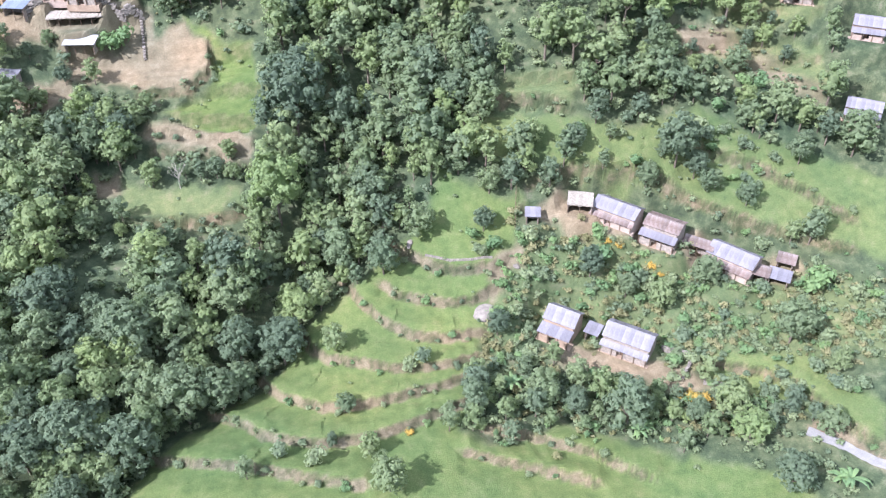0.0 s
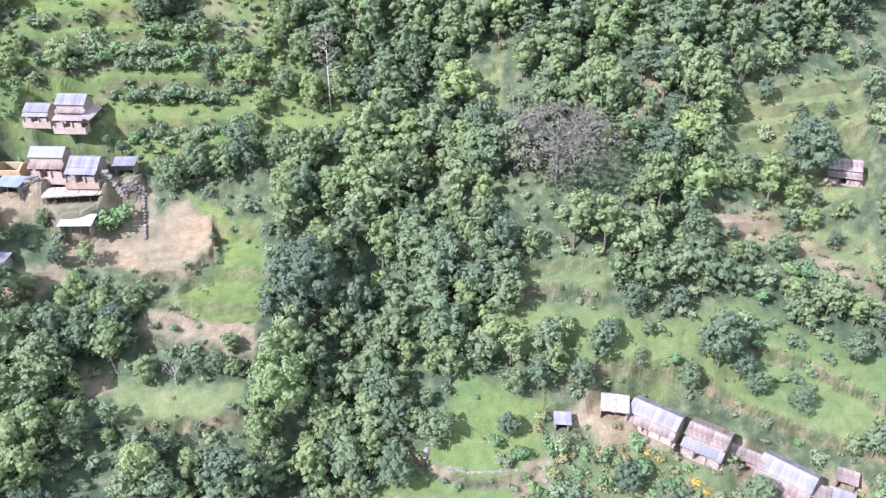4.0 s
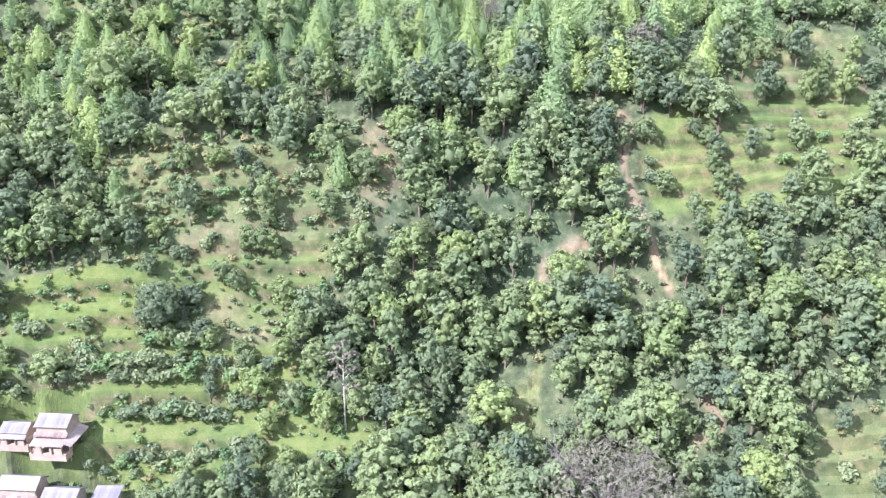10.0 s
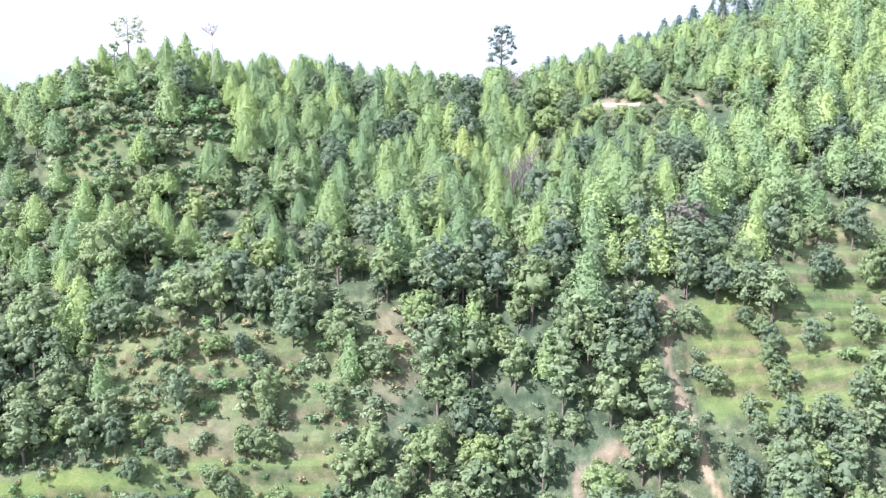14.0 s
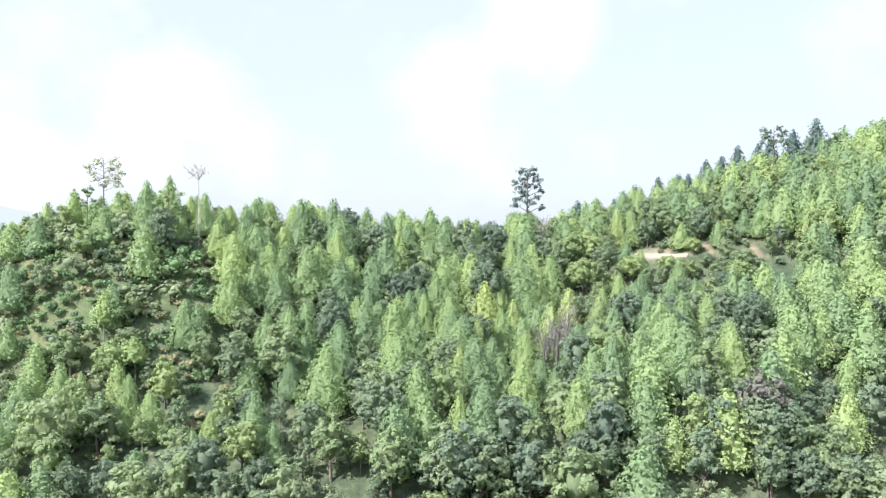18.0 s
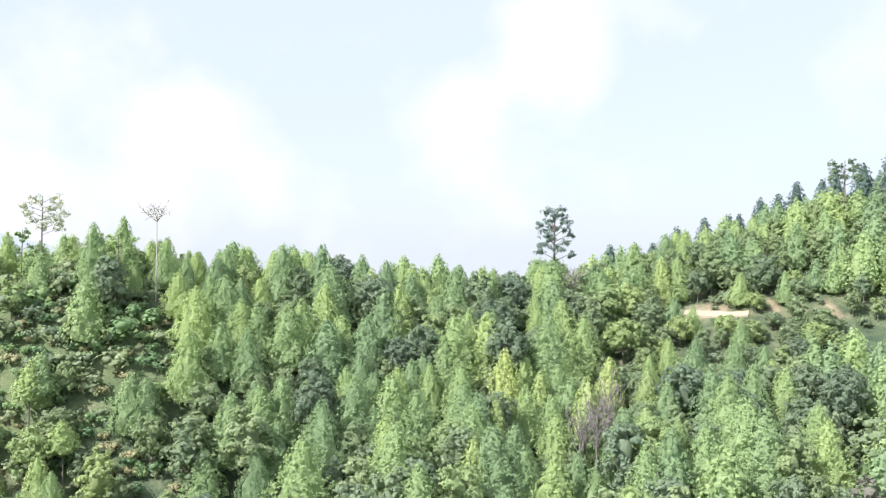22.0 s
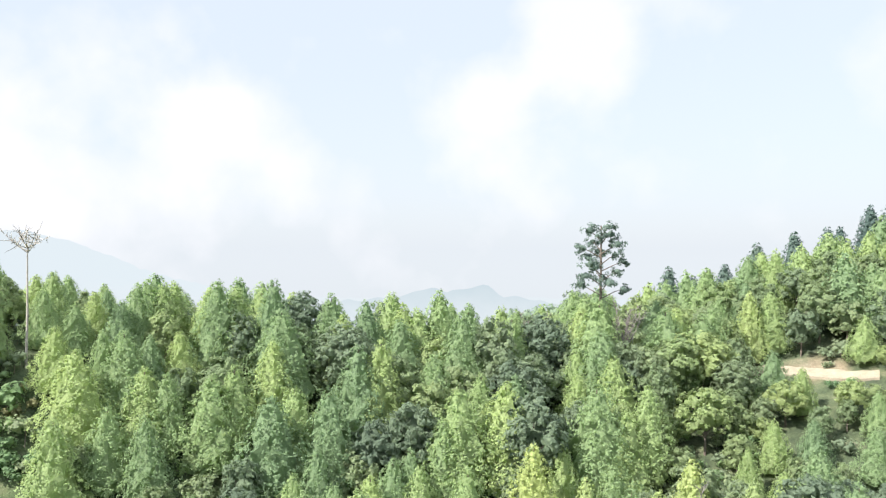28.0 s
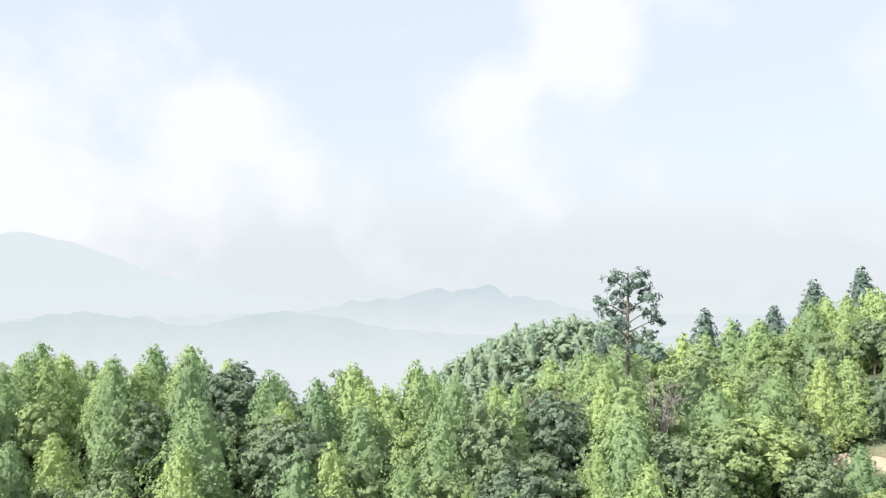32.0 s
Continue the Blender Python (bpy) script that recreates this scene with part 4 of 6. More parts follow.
def sheet_arrays(wide, run, drop, waves=5, deep=0.035):
    """One corrugated sheet from its top edge at the origin down towards -y, with a folded thickness."""
    n = waves * 2 + 1
    top = [(wide * k / (n - 1), 0, deep * (k % 2)) for k in range(n)]
    v = [(x, 0.0, z) for x, _, z in top] + [(x, -run, z - drop) for x, _, z in top] + [(x, -run, z - drop - 0.03) for x, _, z in top]
    f = []
    for r in range(2):
        for k in range(n - 1):
            i = r * n + k
            f += [(i, i + n, i + n + 1), (i, i + n + 1, i + 1)]
    return np.array(v), np.array(f)


SHEET = speckled("white_sheeting", [(0.3, (0.36, 0.38, 0.42)), (0.7, (0.5, 0.52, 0.57))], 1.5, rough=0.6, bump=0.3)
ROOF_TIN = speckled("galvanised_tin", [(0.3, (0.2, 0.19, 0.22)), (0.55, (0.26, 0.25, 0.29)), (0.75, (0.31, 0.3, 0.34))], 0.9, rough=0.55, bump=0.15, spread=0.22, metal=0.15)
ROOF_PINK = speckled("faded_red_tin", [(0.3, (0.27, 0.22, 0.21)), (0.6, (0.35, 0.29, 0.285)), (0.8, (0.4, 0.35, 0.35))], 1.0, rough=0.6, bump=0.15, spread=0.2)
ROOF_RUST = speckled("rusted_tin", [(0.3, (0.14, 0.095, 0.08)), (0.5, (0.23, 0.18, 0.165)), (0.7, (0.32, 0.29, 0.3))], 1.1, rough=0.7, bump=0.15, spread=0.3)
ROOF_GREY = speckled("slate_grey_sheet", [(0.3, (0.2, 0.205, 0.23)), (0.7, (0.29, 0.29, 0.32))], 1.0, rough=0.7, bump=0.15, spread=0.15)
ROOF_BLUE = speckled("blue_tin", [(0.3, (0.2, 0.24, 0.34)), (0.7, (0.28, 0.32, 0.42))], 0.9, rough=0.5, bump=0.1, spread=0.12)
ROOF_THATCH = speckled("grey_thatch", [(0.3, (0.22, 0.19, 0.16)), (0.7, (0.42, 0.38, 0.33))], 2.5, rough=0.95, bump=0.8, fine=14, spread=0.1)
WALL_MUD = speckled("mud_plaster", [(0.3, (0.28, 0.2, 0.145)), (0.6, (0.37, 0.28, 0.21)), (0.8, (0.43, 0.34, 0.27))], 0.7, bump=0.3)
WALL_STONE = speckled("stone_wall", [(0.35, (0.22, 0.19, 0.17)), (0.6, (0.36, 0.31, 0.27)), (0.8, (0.46, 0.4, 0.35))], 2.2, bump=0.8, fine=6)
WALL_PINK = speckled("faded_limewash", [(0.3, (0.32, 0.245, 0.205)), (0.6, (0.42, 0.335, 0.29)), (0.8, (0.5, 0.42, 0.37))], 0.7, bump=0.2)
WALL_OCHRE = speckled("ochre_plaster", [(0.3, (0.34, 0.24, 0.14)), (0.7, (0.43, 0.32, 0.21))], 0.8, bump=0.2)
WOOD = speckled("old_timber", [(0.3, (0.09, 0.06, 0.04)), (0.7, (0.2, 0.14, 0.1))], 2.5, bump=0.3)
# near-black paint that stands in for the shade inside the rooms
DARK = speckled("room_shade", [(0.3, (0.025, 0.02, 0.018)), (0.7, (0.04, 0.035, 0.03))], 1.0, bump=0)
STONE = speckled("field_stone", [(0.3, (0.17, 0.15, 0.135)), (0.7, (0.32, 0.285, 0.255))], 1.1, bump=0.9, fine=5, spread=0.25)


def roof_side(parent, x0, length, y, z, run, drop, material, back=False, name="roof_sheet"):
    """A slope of corrugated sheets, each a piece of its own, from a top edge at y, z."""
    n = max(2, round(length / 0.85))
    w = length / n
    me = mesh_of(name, *sheet_arrays(w * 1.03, run, drop), material)
    for k in range(n):
        o = new(name, me)
        o.parent = parent
        o.matrix_basis = pose(x0 + (k if not back else k + 1) * w, y, z + (0.008 if k % 2 else 0.0), 0, 0, 180 if back else 0)


def opening(parent, x, z, w, h, y, kind, leaf):
    """A door or a window in its opening: frame, a panel painted dark as the unlit inside, and a half-open leaf."""
    base = part(kind, *box_arrays(x, x + w, y + 0.3, y + 0.34, z, z + h), DARK, parent)
    fr = join_arrays([box_arrays(x - 0.06, x + 0.05, y - 0.05, y + 0.12, z, z + h), box_arrays(x + w - 0.05, x + w + 0.06, y - 0.05, y + 0.12, z, z + h), box_arrays(x - 0.1, x + w + 0.1, y - 0.06, y + 0.12, z + h - 0.03, z + h + 0.1)])
    part("frame", *fr, WOOD, base, "dark timber frame")
    part("leaf", *box_arrays(x + 0.05, x + w * 0.52, y + 0.06, y + 0.1, z + 0.03, z + h - 0.03), leaf, base, "weathered plank leaf")


def house(x, y, z, yaw, length, depth, high, rise, label, roof=None, wall=None, pent=0.0, pent_high=2.2, pent_roof=None, storeys=1, over=0.25, back_roof=None, mid=0.0, side=False, open_top=False):
    """A farmhouse: plastered stone walls with openings, a tin gable roof and, where pent > 0, a lower front roof on posts. The front looks to -y."""
    roof, wall = roof or ROOF_TIN, wall or WALL_MUD
    h = new("house")
    h.matrix_basis = pose(x, y, z, 0, 0, yaw)
    x0, y0 = -length / 2, -depth / 2
    doors = [(length * 0.42, length * 0.42 + 0.95, 0.0, 1.8)]
    wins = [(length * q, length * q + 0.75, s * 2.3 + 0.85, s * 2.3 + 1.75) for s in range(storeys) for q in ((0.12, 0.74) if s == 0 else (0.12, 0.44, 0.76))]
    wins = [w for w in wins if w[3] < high - 0.15]
    holes = doors + wins

    def shifted(arrays, dx, dy):
        v, f = arrays
        return v + (dx, dy, 0), f
    part("front_wall", *shifted(wall_arrays(length, high, 0.4, holes), x0, y0), wall, h)
    part("back_wall", *shifted(wall_arrays(length, high, 0.4, []), x0, -y0 - 0.4), wall, h)
    inner = gable_arrays(depth - 0.006, high - 0.003, rise, 0.4)
    part("gable_wall", *shifted(inner, x0 - 0.003, y0 + 0.003), wall, h)
    part("gable_wall", *shifted(inner, -x0 - 0.397, y0 + 0.003), wall, h)
    part("plinth", *box_arrays(x0 - 0.5, -x0 + 0.5, y0 - max(0.7, pent), y0 - 0.003, -1.2, 0.12), wall if wall is not WALL_STONE else WALL_MUD, h, "trodden mud plinth")
    for d in doors:
        opening(h, x0 + d[0], d[2], d[1] - d[0], d[3] - d[2], y0, "door", WOOD)
    for w in wins:
        opening(h, x0 + w[0], w[2], w[1] - w[0], w[3] - w[2], y0, "window", WOOD)
    top, run = high + rise + 0.06, depth / 2 + over
    drop = rise / (depth / 2) * run
    if open_top:
        return tagged(h, label, "house", "village houses")
    roof_side(h, x0 - over, length + 2 * over, 0, top, run, drop, roof)
    roof_side(h, x0 - over, length + 2 * over, 0, top, run, drop, back_roof or roof, back=True)
    part("ridge_cap", *tube_arrays([(x0 - over, 0, top + 0.02), (0, 0, top + 0.03), (-x0 + over, 0, top + 0.02)], [0.09] * 3), roof, h)
    for yy in (y0 - over + 0.1, -y0 + over - 0.1):
        part("eave_beam", *box_arrays(x0 - over, -x0 + over, yy - 0.05, yy + 0.05, top - drop - 0.14, top - drop - 0.04), WOOD, h)
    if mid:
        roof_side(h, x0 - over, length + 2 * over, y0 - 0.01, mid + 0.4, 0.9, 0.42, ROOF_RUST, name="skirt_sheet")
    if pent:
        zt = min(pent_high + 0.45, high - 0.1)
        edge = zt - 0.75
        if edge > 0.7:
            gap = length * 0.36
            part("veranda_wall", *box_arrays(x0 + 0.1, x0 + gap, y0 - pent + 0.1, y0 - pent + 0.3, 0.1, edge * 0.72), wall, h)
            part("veranda_wall", *box_arrays(x0 + gap + 1.1, -x0 - 0.1, y0 - pent + 0.1, y0 - pent + 0.3, 0.1, edge * 0.72), wall, h)
        if side:
            n = max(3, round((depth + pent) / 0.85))
            w = (depth + pent) / n
            me = mesh_of("side_sheet", *sheet_arrays(w * 1.03, 1.6, 0.6), pent_roof or roof)
            for k in range(n):
                o = new("side_sheet", me)
                o.parent = h
                o.matrix_basis = pose(-x0 + 0.01, y0 - pent + k * w, zt + (0.008 if k % 2 else 0.0), 0, 0, 90)
            for py in (y0 - pent, y0 + depth * 0.4, -y0 - 0.1):
                part("post", *box_arrays(-x0 + 1.35, -x0 + 1.47, py - 0.06, py + 0.06, -1.0, zt - 0.58), WOOD, h)
        roof_side(h, x0 - over, length + 2 * over, y0 - 0.01, zt, pent + 0.2, 0.62, pent_roof or roof, name="veranda_sheet")
        n = max(3, int(length / 1.9))
        for k in range(n + 1):
            px = x0 + length * k / n
            part("post", *box_arrays(px - 0.07, px + 0.07, y0 - pent - 0.07, y0 - pent + 0.07, 0.1, zt - 0.66), WOOD, h)
        part("veranda_beam", *box_arrays(x0 - over, -x0 + over, y0 - pent - 0.06, y0 - pent + 0.06, zt - 0.72, zt - 0.6), WOOD, h)
    return tagged(h, label, "house", "village houses")


def shed(x, y, z, yaw, length, depth, high, label, roof=None, slope=0.35, walls=True, thatch=False):
    """An open-fronted lean-to: posts, a back wall and a sloping roof."""
    roof = roof or ROOF_TIN
    s = new("shed")
    s.matrix_basis = pose(x, y, float(height(x, y)) if z is None else z, 0, 0, yaw)
    a, b = length / 2, depth / 2
    for px in np.linspace(-a + 0.1, a - 0.1, max(2, int(length / 1.8) + 1)):
        part("post", *tube_arrays([(px, -b, -1.0), (px, -b, high - slope)], [0.07, 0.06], 5), WOOD, s)
        part("post", *tube_arrays([(px, b, -1.0), (px, b, high)], [0.07, 0.06], 5), WOOD, s)
    if walls:
        part("back_wall", *box_arrays(-a, a, b - 0.3, b - 0.08, -1.0, high - 0.15), WALL_STONE, s)
        part("side_wall", *box_arrays(a - 0.25, a - 0.003, -b + 0.1, b - 0.303, -1.0, high - slope - 0.1), WALL_STONE, s)
        part("side_wall", *box_arrays(-a + 0.003, -a + 0.25, -b + 0.1, b - 0.303, -1.0, high - slope - 0.1), WALL_STONE, s)
    part("beam", *box_arrays(-a - 0.2, a + 0.2, -b - 0.06, -b + 0.06, high - slope - 0.08, high - slope + 0.03), WOOD, s)
    if thatch:
        rng = np.random.RandomState(int(abs(x * 10)))
        n = max(4, int(length / 0.6))
        for k in range(n):
            w = length / n
            v, f = box_arrays(-a + k * w - 0.05, -a + (k + 1) * w + 0.05, -b - 0.4, b + 0.3, 0, 0.22)
            v = v + (0, 0, high + 0.02) + np.stack([0 * v[:, 0], 0 * v[:, 0], (v[:, 1] - b) * slope / depth], -1) + rng.uniform(-0.07, 0.07, v.shape)
            part("thatch_slab", v, f, roof, s)
    else:
        roof_side(s, -a - 0.3, length + 0.6, b + 0.3, high + 0.12, depth + 0.7, slope + 0.12, roof)
    return tagged(s, label, "shed", "village sheds")


# the hamlet below
house(36.3, 108.9, 6.0, -38.7, 5.6, 4.4, 3.7, 1.4, "mud-walled farmhouse with a two-tier pale tin roof", pent=2.2, pent_high=2.35)
house(46.9, 103.4, 5.3, -38.0, 8.2, 4.6, 3.4, 1.3, "long stone farmhouse with a striped tin roof", wall=WALL_STONE, pent=0.9, pent_high=2.0)
shed(41.2, 106.4, 6.0, -38.5, 2.2, 2.2, 2.3, "small tin-roofed lean-to between two farmhouses")
house(49.4, 123.6, 19.0, -43.6, 8.2, 4.4, 2.7, 1.1, "long farmhouse with a half-rusted tin roof", roof=ROOF_TIN, wall=WALL_PINK, pent=0.9, pent_high=1.6, pent_roof=ROOF_RUST)
house(57.0, 119.2, 16.8, -42.0, 6.4, 4.4, 3.6, 0.8, "farmhouse with a rusty upper roof over a pale tin veranda", roof=ROOF_RUST, wall=WALL_STONE, pent=1.5, pent_high=2.3, pent_roof=ROOF_TIN)
house(68.2, 112.6, 14.2, -48.0, 8.4, 4.6, 2.8, 1.2, "long farmhouse with a pale tin roof and rusted eaves", wall=WALL_PINK, pent=1.2, pent_high=1.7, pent_roof=ROOF_RUST)
shed(62.8, 116.2, 15.8, -40.0, 5.2, 1.8, 1.9, "low dark shed linking two farmhouses", roof=ROOF_RUST)
shed(71.6, 108.6, 14.0, -35.0, 2.6, 2.2, 2.2, "small grey shed beside a farmhouse", roof=ROOF_RUST)
shed(74.5, 107.3, 13.8, -35.0, 3.4, 2.4, 2.2, "small pale tin shed at the yard's end")
shed(77.4, 110.9, 15.2, -35.0, 2.8, 2.2, 1.3, "low broken stone pen with a sagging roof", roof=ROOF_RUST)
shed(42.8, 125.9, 20.4, -18.0, 4.6, 3.2, 2.3, "open cattle shed with a ragged grey thatch", roof=ROOF_THATCH, thatch=True)
shed(33.5, 124.6, 19.6, -12.0, 2.3, 2.0, 2.1, "small white tin hut at the yard's edge")
# the hamlet on the far side of the ravine
house(-49.4, 180.6, 56.2, -10.0, 5.2, 4.2, 3.9, 1.1, "tall pink farmhouse with a skirt of tin roofs", wall=WALL_PINK, roof=ROOF_TIN, pent=2.2, pent_high=1.75, pent_roof=ROOF_PINK, storeys=1, mid=2.45, side=True)
house(-56.4, 182.0, 56.4, -10.0, 4.4, 3.6, 2.0, 0.8, "low pink outhouse with a pale tin roof", wall=WALL_PINK, pent=0.7, pent_high=1.4)
house(-54.2, 174.9, 48.3, -10.0, 6.2, 3.8, 3.9, 1.1, "pink farmhouse with grey roof and rusty veranda roof", roof=ROOF_GREY, wall=WALL_PINK, pent=1.2, pent_high=2.2, pent_roof=ROOF_RUST, storeys=1)
house(-47.4, 173.0, 48.1, -10.0, 5.4, 4.2, 2.6, 1.1, "stone farmhouse with two pale tin roofs", wall=WALL_STONE, pent=1.6, pent_high=2.2)
shed(-40.8, 174.0, 47.7, -6.0, 3.8, 2.4, 2.4, "little tin-roofed store above the bare field")
house(-62.2, 176.2, 46.4, -10.0, 5.0, 4.0, 2.8, 0.8, "unroofed ochre farmhouse shell with open doorway", wall=WALL_OCHRE, open_top=True)
shed(-61.0, 171.2, None, -14.0, 4.2, 3.0, 2.2, "blue-roofed shed at the field's corner", roof=ROOF_BLUE)
shed(-62.5, 159.0, None, -14.0, 4.2, 3.0, 2.4, "pale tin shed beside the trodden yard")
shed(-50.0, 169.6, 44.5, 0.0, 10.5, 2.2, 2.0, "long low byre with a sagging thatch on posts", roof=ROOF_THATCH, thatch=True, walls=False)
shed(-48.8, 164.4, None, -6.0, 5.6, 3.0, 1.6, "white sheeted shelter at the bare field's edge", roof=SHEET)
# across the right-hand slope
house(93.5, 156.0, 46.7, -24.0, 5.4, 4.4, 2.4, 1.2, "old farmhouse with a rusty patched tin roof", roof=ROOF_RUST, wall=WALL_STONE, pent=1.6, pent_high=1.6, pent_roof=ROOF_RUST)

house(104.6, 146.4, 42.0, -30.0, 5.6, 4.0, 2.7, 1.2, "pale tin-roofed farmhouse on the upper slope", wall=WALL_PINK, pent=1.2, pent_high=1.7)
house(99.0, 132.6, 31.6, -34.0, 6.0, 3.8, 2.6, 1.1, "grey tin-roofed farmhouse among bushes", wall=WALL_STONE, pent=1.4, pent_high=1.7)
shed(50.9, 268.9, None, 10.0, 2.2, 1.9, 1.9, "small grey roadside hut on the ridge", ROOF_GREY)


def stone_lump(name, x, y, z, size, label, seed, yaw=0.0, rise=0.42):
    """A weathered boulder."""
    rng = np.random.RandomState(seed)
    bm = bmesh.new()
    bmesh.ops.create_icosphere(bm, subdivisions=3, radius=1)
    ph = rng.uniform(0, 6, 6)
    for v in bm.verts:
        c = v.co
        k = 1 + 0.1 * noise.noise(c * 2.2 + Vector((ph[3], ph[4], 0))) + 0.22 * noise.noise(c * 1.1 + Vector((ph[5], 0, 0))) + 0.16 * math.sin(2.3 * c.x + ph[0]) + 0.14 * math.sin(3.1 * c.y + ph[1]) + 0.1 * math.sin(4.7 * c.z + ph[2] + 2 * c.x)
        v.co = Vector((c.x * k * size, c.y * k * size * 0.7, (c.z * k * rise + 0.1) * size))
    me = bpy.data.meshes.new(name)
    bm.to_mesh(me)
    bm.free()
    me.materials.append(STONE)
    o = new(name, me)
    o.matrix_basis = pose(x, y, z, 6, -8, yaw)
    return tagged(o, label, "boulder")


stone_lump("boulder", 23.2, 112.0, float(height(23.2, 112.0)) - 0.1, 2.5, "large pale grey boulder on a terrace edge", 3, -10, 0.34)
stone_lump("boulder", 29.6, 118.6, float(height(29.6, 118.6)), 0.7, "small boulder beside the earth path", 5, 20)
stone_lump("boulder", 10.6, 124.6, float(height(10.6, 124.6)), 0.9, "small rounded stone on a terrace bank", 6, 70)


def stone_wall(name, pts, high, thick, label, seed=1):
    """A dry-stone wall of single stones along a line of the plan."""
    rng = np.random.RandomState(seed)
    w = new(name)
    w.matrix_basis = pose(pts[0][0], pts[0][1], 0)
    shapes = []
    for k in range(4):
        v, f = box_arrays(-0.5, 0.5, -0.5, 0.5, -0.5, 0.5)
        shapes.append(mesh_of("stone", v + rng.uniform(-0.12, 0.12, v.shape), f, STONE))
    for (ax, ay), (bx, by) in zip(pts, pts[1:]):
        length, yaw = math.hypot(bx - ax, by - ay), math.degrees(math.atan2(by - ay, bx - ax))
        for row in range(max(1, int(high / 0.35))):
            s = rng.uniform(0, 0.3)
            while s < length:
                d = rng.uniform(0.4, 0.75)
                x, y = ax + (bx - ax) * (s + d / 2) / length, ay + (by - ay) * (s + d / 2) / length
                o = new("stone", shapes[rng.randint(4)])
                o.parent = w
                o.matrix_basis = pose(x - pts[0][0], y - pts[0][1], float(height(x, y)) + 0.05 + row * 0.34, rng.uniform(-8, 8), rng.uniform(-8, 8), yaw + rng.uniform(-8, 8)) @ Matrix.Diagonal((d, thick, 0.36, 1))
                s += d
    return tagged(w, label, "stone wall")


stone_wall("stone_wall", [(52.5, 102.2), (57.0, 98.6), (54.6, 96.2)], 1.5, 0.5, "ruined dry-stone wall beside a farmhouse")
stone_wall("stone_wall", [(57.4, 94.6), (61.0, 92.4)], 0.7, 0.9, "heap of pale rubble stones by the field", 4)
stone_wall("stone_wall", [(13.0, 122.3), (17.5, 120.5), (21.8, 119.9), (25.0, 119.8)], 0.45, 0.35, "low dry-stone terrace wall", 6)
stone_wall("stone_wall", [(-38.0, 171.2), (-37.7, 168.0), (-37.5, 164.5)], 0.7, 0.5, "dark field wall beside the bare plot", 8)

stone_wall("stone_wall", [(-44.8, 170.6), (-41.2, 170.3), (-37.8, 171.2)], 2.4, 0.6, "dry-stone retaining wall below the little store", 9)
stone_wall("stone_wall", [(-59.5, 170.4), (-56.4, 171.0)], 1.7, 0.6, "crumbling retaining wall beside the byre", 10)

# ---- single trees ----
def grove(key, label, places, group="trees on the slopes", wide=1.0):
    for x, y, s in places:
        plant(key, x, y, s, label, group, wide=wide)


grove("broad", "round-crowned green broadleaf tree on the terraces", [(-4.3, 107.7, 0.61), (5.4, 120.8, 0.88), (12.3, 125.7, 0.83), (19.9, 134.0, 0.51), (26.3, 129.9, 0.62), (-3.1, 95.8, 0.48), (0.0, 87.0, 0.48), (2.5, 79.7, 0.79), (28.9, 94.1, 0.87)])
grove("broad", "leafy green tree on the grassy upper terraces", [(66.2, 124.4, 0.53), (72.8, 120.8, 0.59), (84.2, 114.2, 0.57), (53.8, 108.7, 0.69), (59.2, 87.5, 0.79), (72.3, 80.5, 0.64), (34.7, 135.1, 0.69), (26.3, 140.7, 0.92), (56.8, 140.1, 0.89), (60.3, 140.7, 0.96), (82.3, 133.9, 0.99), (94.6, 125.8, 1.06), (78.2, 90.2, 0.5), (-43.7, 108.2, 0.76)])
grove("dark", "dense dark green tree beside the hamlet", [(24.4, 124.5, 0.46), (24.2, 107.9, 0.5), (34.3, 92.3, 0.54), (61.7, 109.4, 0.66), (55.5, 127.2, 0.52), (61.2, 128.5, 0.97), (64.5, 126.8, 0.53), (73.0, 97.2, 0.84), (48.3, 111.5, 0.45), (42.5, 115.3, 0.58), (53.4, 87.3, 0.47), (62.5, 72.5, 0.72), (42.4, 132.9, 0.56), (21.2, 142.5, 0.78), (84.5, 126.2, 0.55)])
grove("dark", "huge dense dark green tree above the ravine", [(-8.2, 144.8, 1.5)], wide=0.95)
grove("lime", "tall light green tree at the ravine's edge", [(-12.6, 132.6, 1.7)], wide=0.85)
grove("dark", "dark broadleaf tree in the ravine wood", [(-49.8, 115.4, 0.96), (-20.7, 110.2, 0.9), (-27.9, 172.1, 0.69), (-33.7, 191.7, 0.82), (16.6, 185.5, 0.7), (77.4, 153.0, 0.51), (-32.6, 192.7, 0.73), (84.8, 154.0, 1.2)])
grove("slim", "slender upright dark green tree", [(-5.6, 89.1, 0.43), (17.7, 93.3, 1.01), (13.1, 90.6, 0.74), (41.9, 88.2, 1.5), (-0.2, 171.7, 0.73), (-5.9, 171.8, 0.71), (47.6, 136.4, 0.88), (77.1, 203.5, 0.79), (70.3, 204.6, 0.72), (76.3, 193.7, 0.89), (-39.0, 200.8, 0.87), (-36.6, 253.7, 1.16), (82.8, 212.1, 1.02), (92.4, 219.8, 1.22)])
grove("lime", "bright yellow-green leafy tree", [(60.0, 81.7, 0.81), (63.2, 158.6, 0.94), (52.8, 178.1, 0.93), (6.1, 190.5, 0.94), (-2.1, 164.2, 0.76), (19.8, 198.0, 0.97), (38.7, 191.4, 0.96), (55.8, 181.3, 0.89), (75.2, 180.5, 1.04), (91.0, 177.7, 1.19), (-23.6, 210.1, 0.48), (10.7, 210.1, 0.94), (13.4, 228.1, 0.99), (38.3, 232.1, 1.04)])
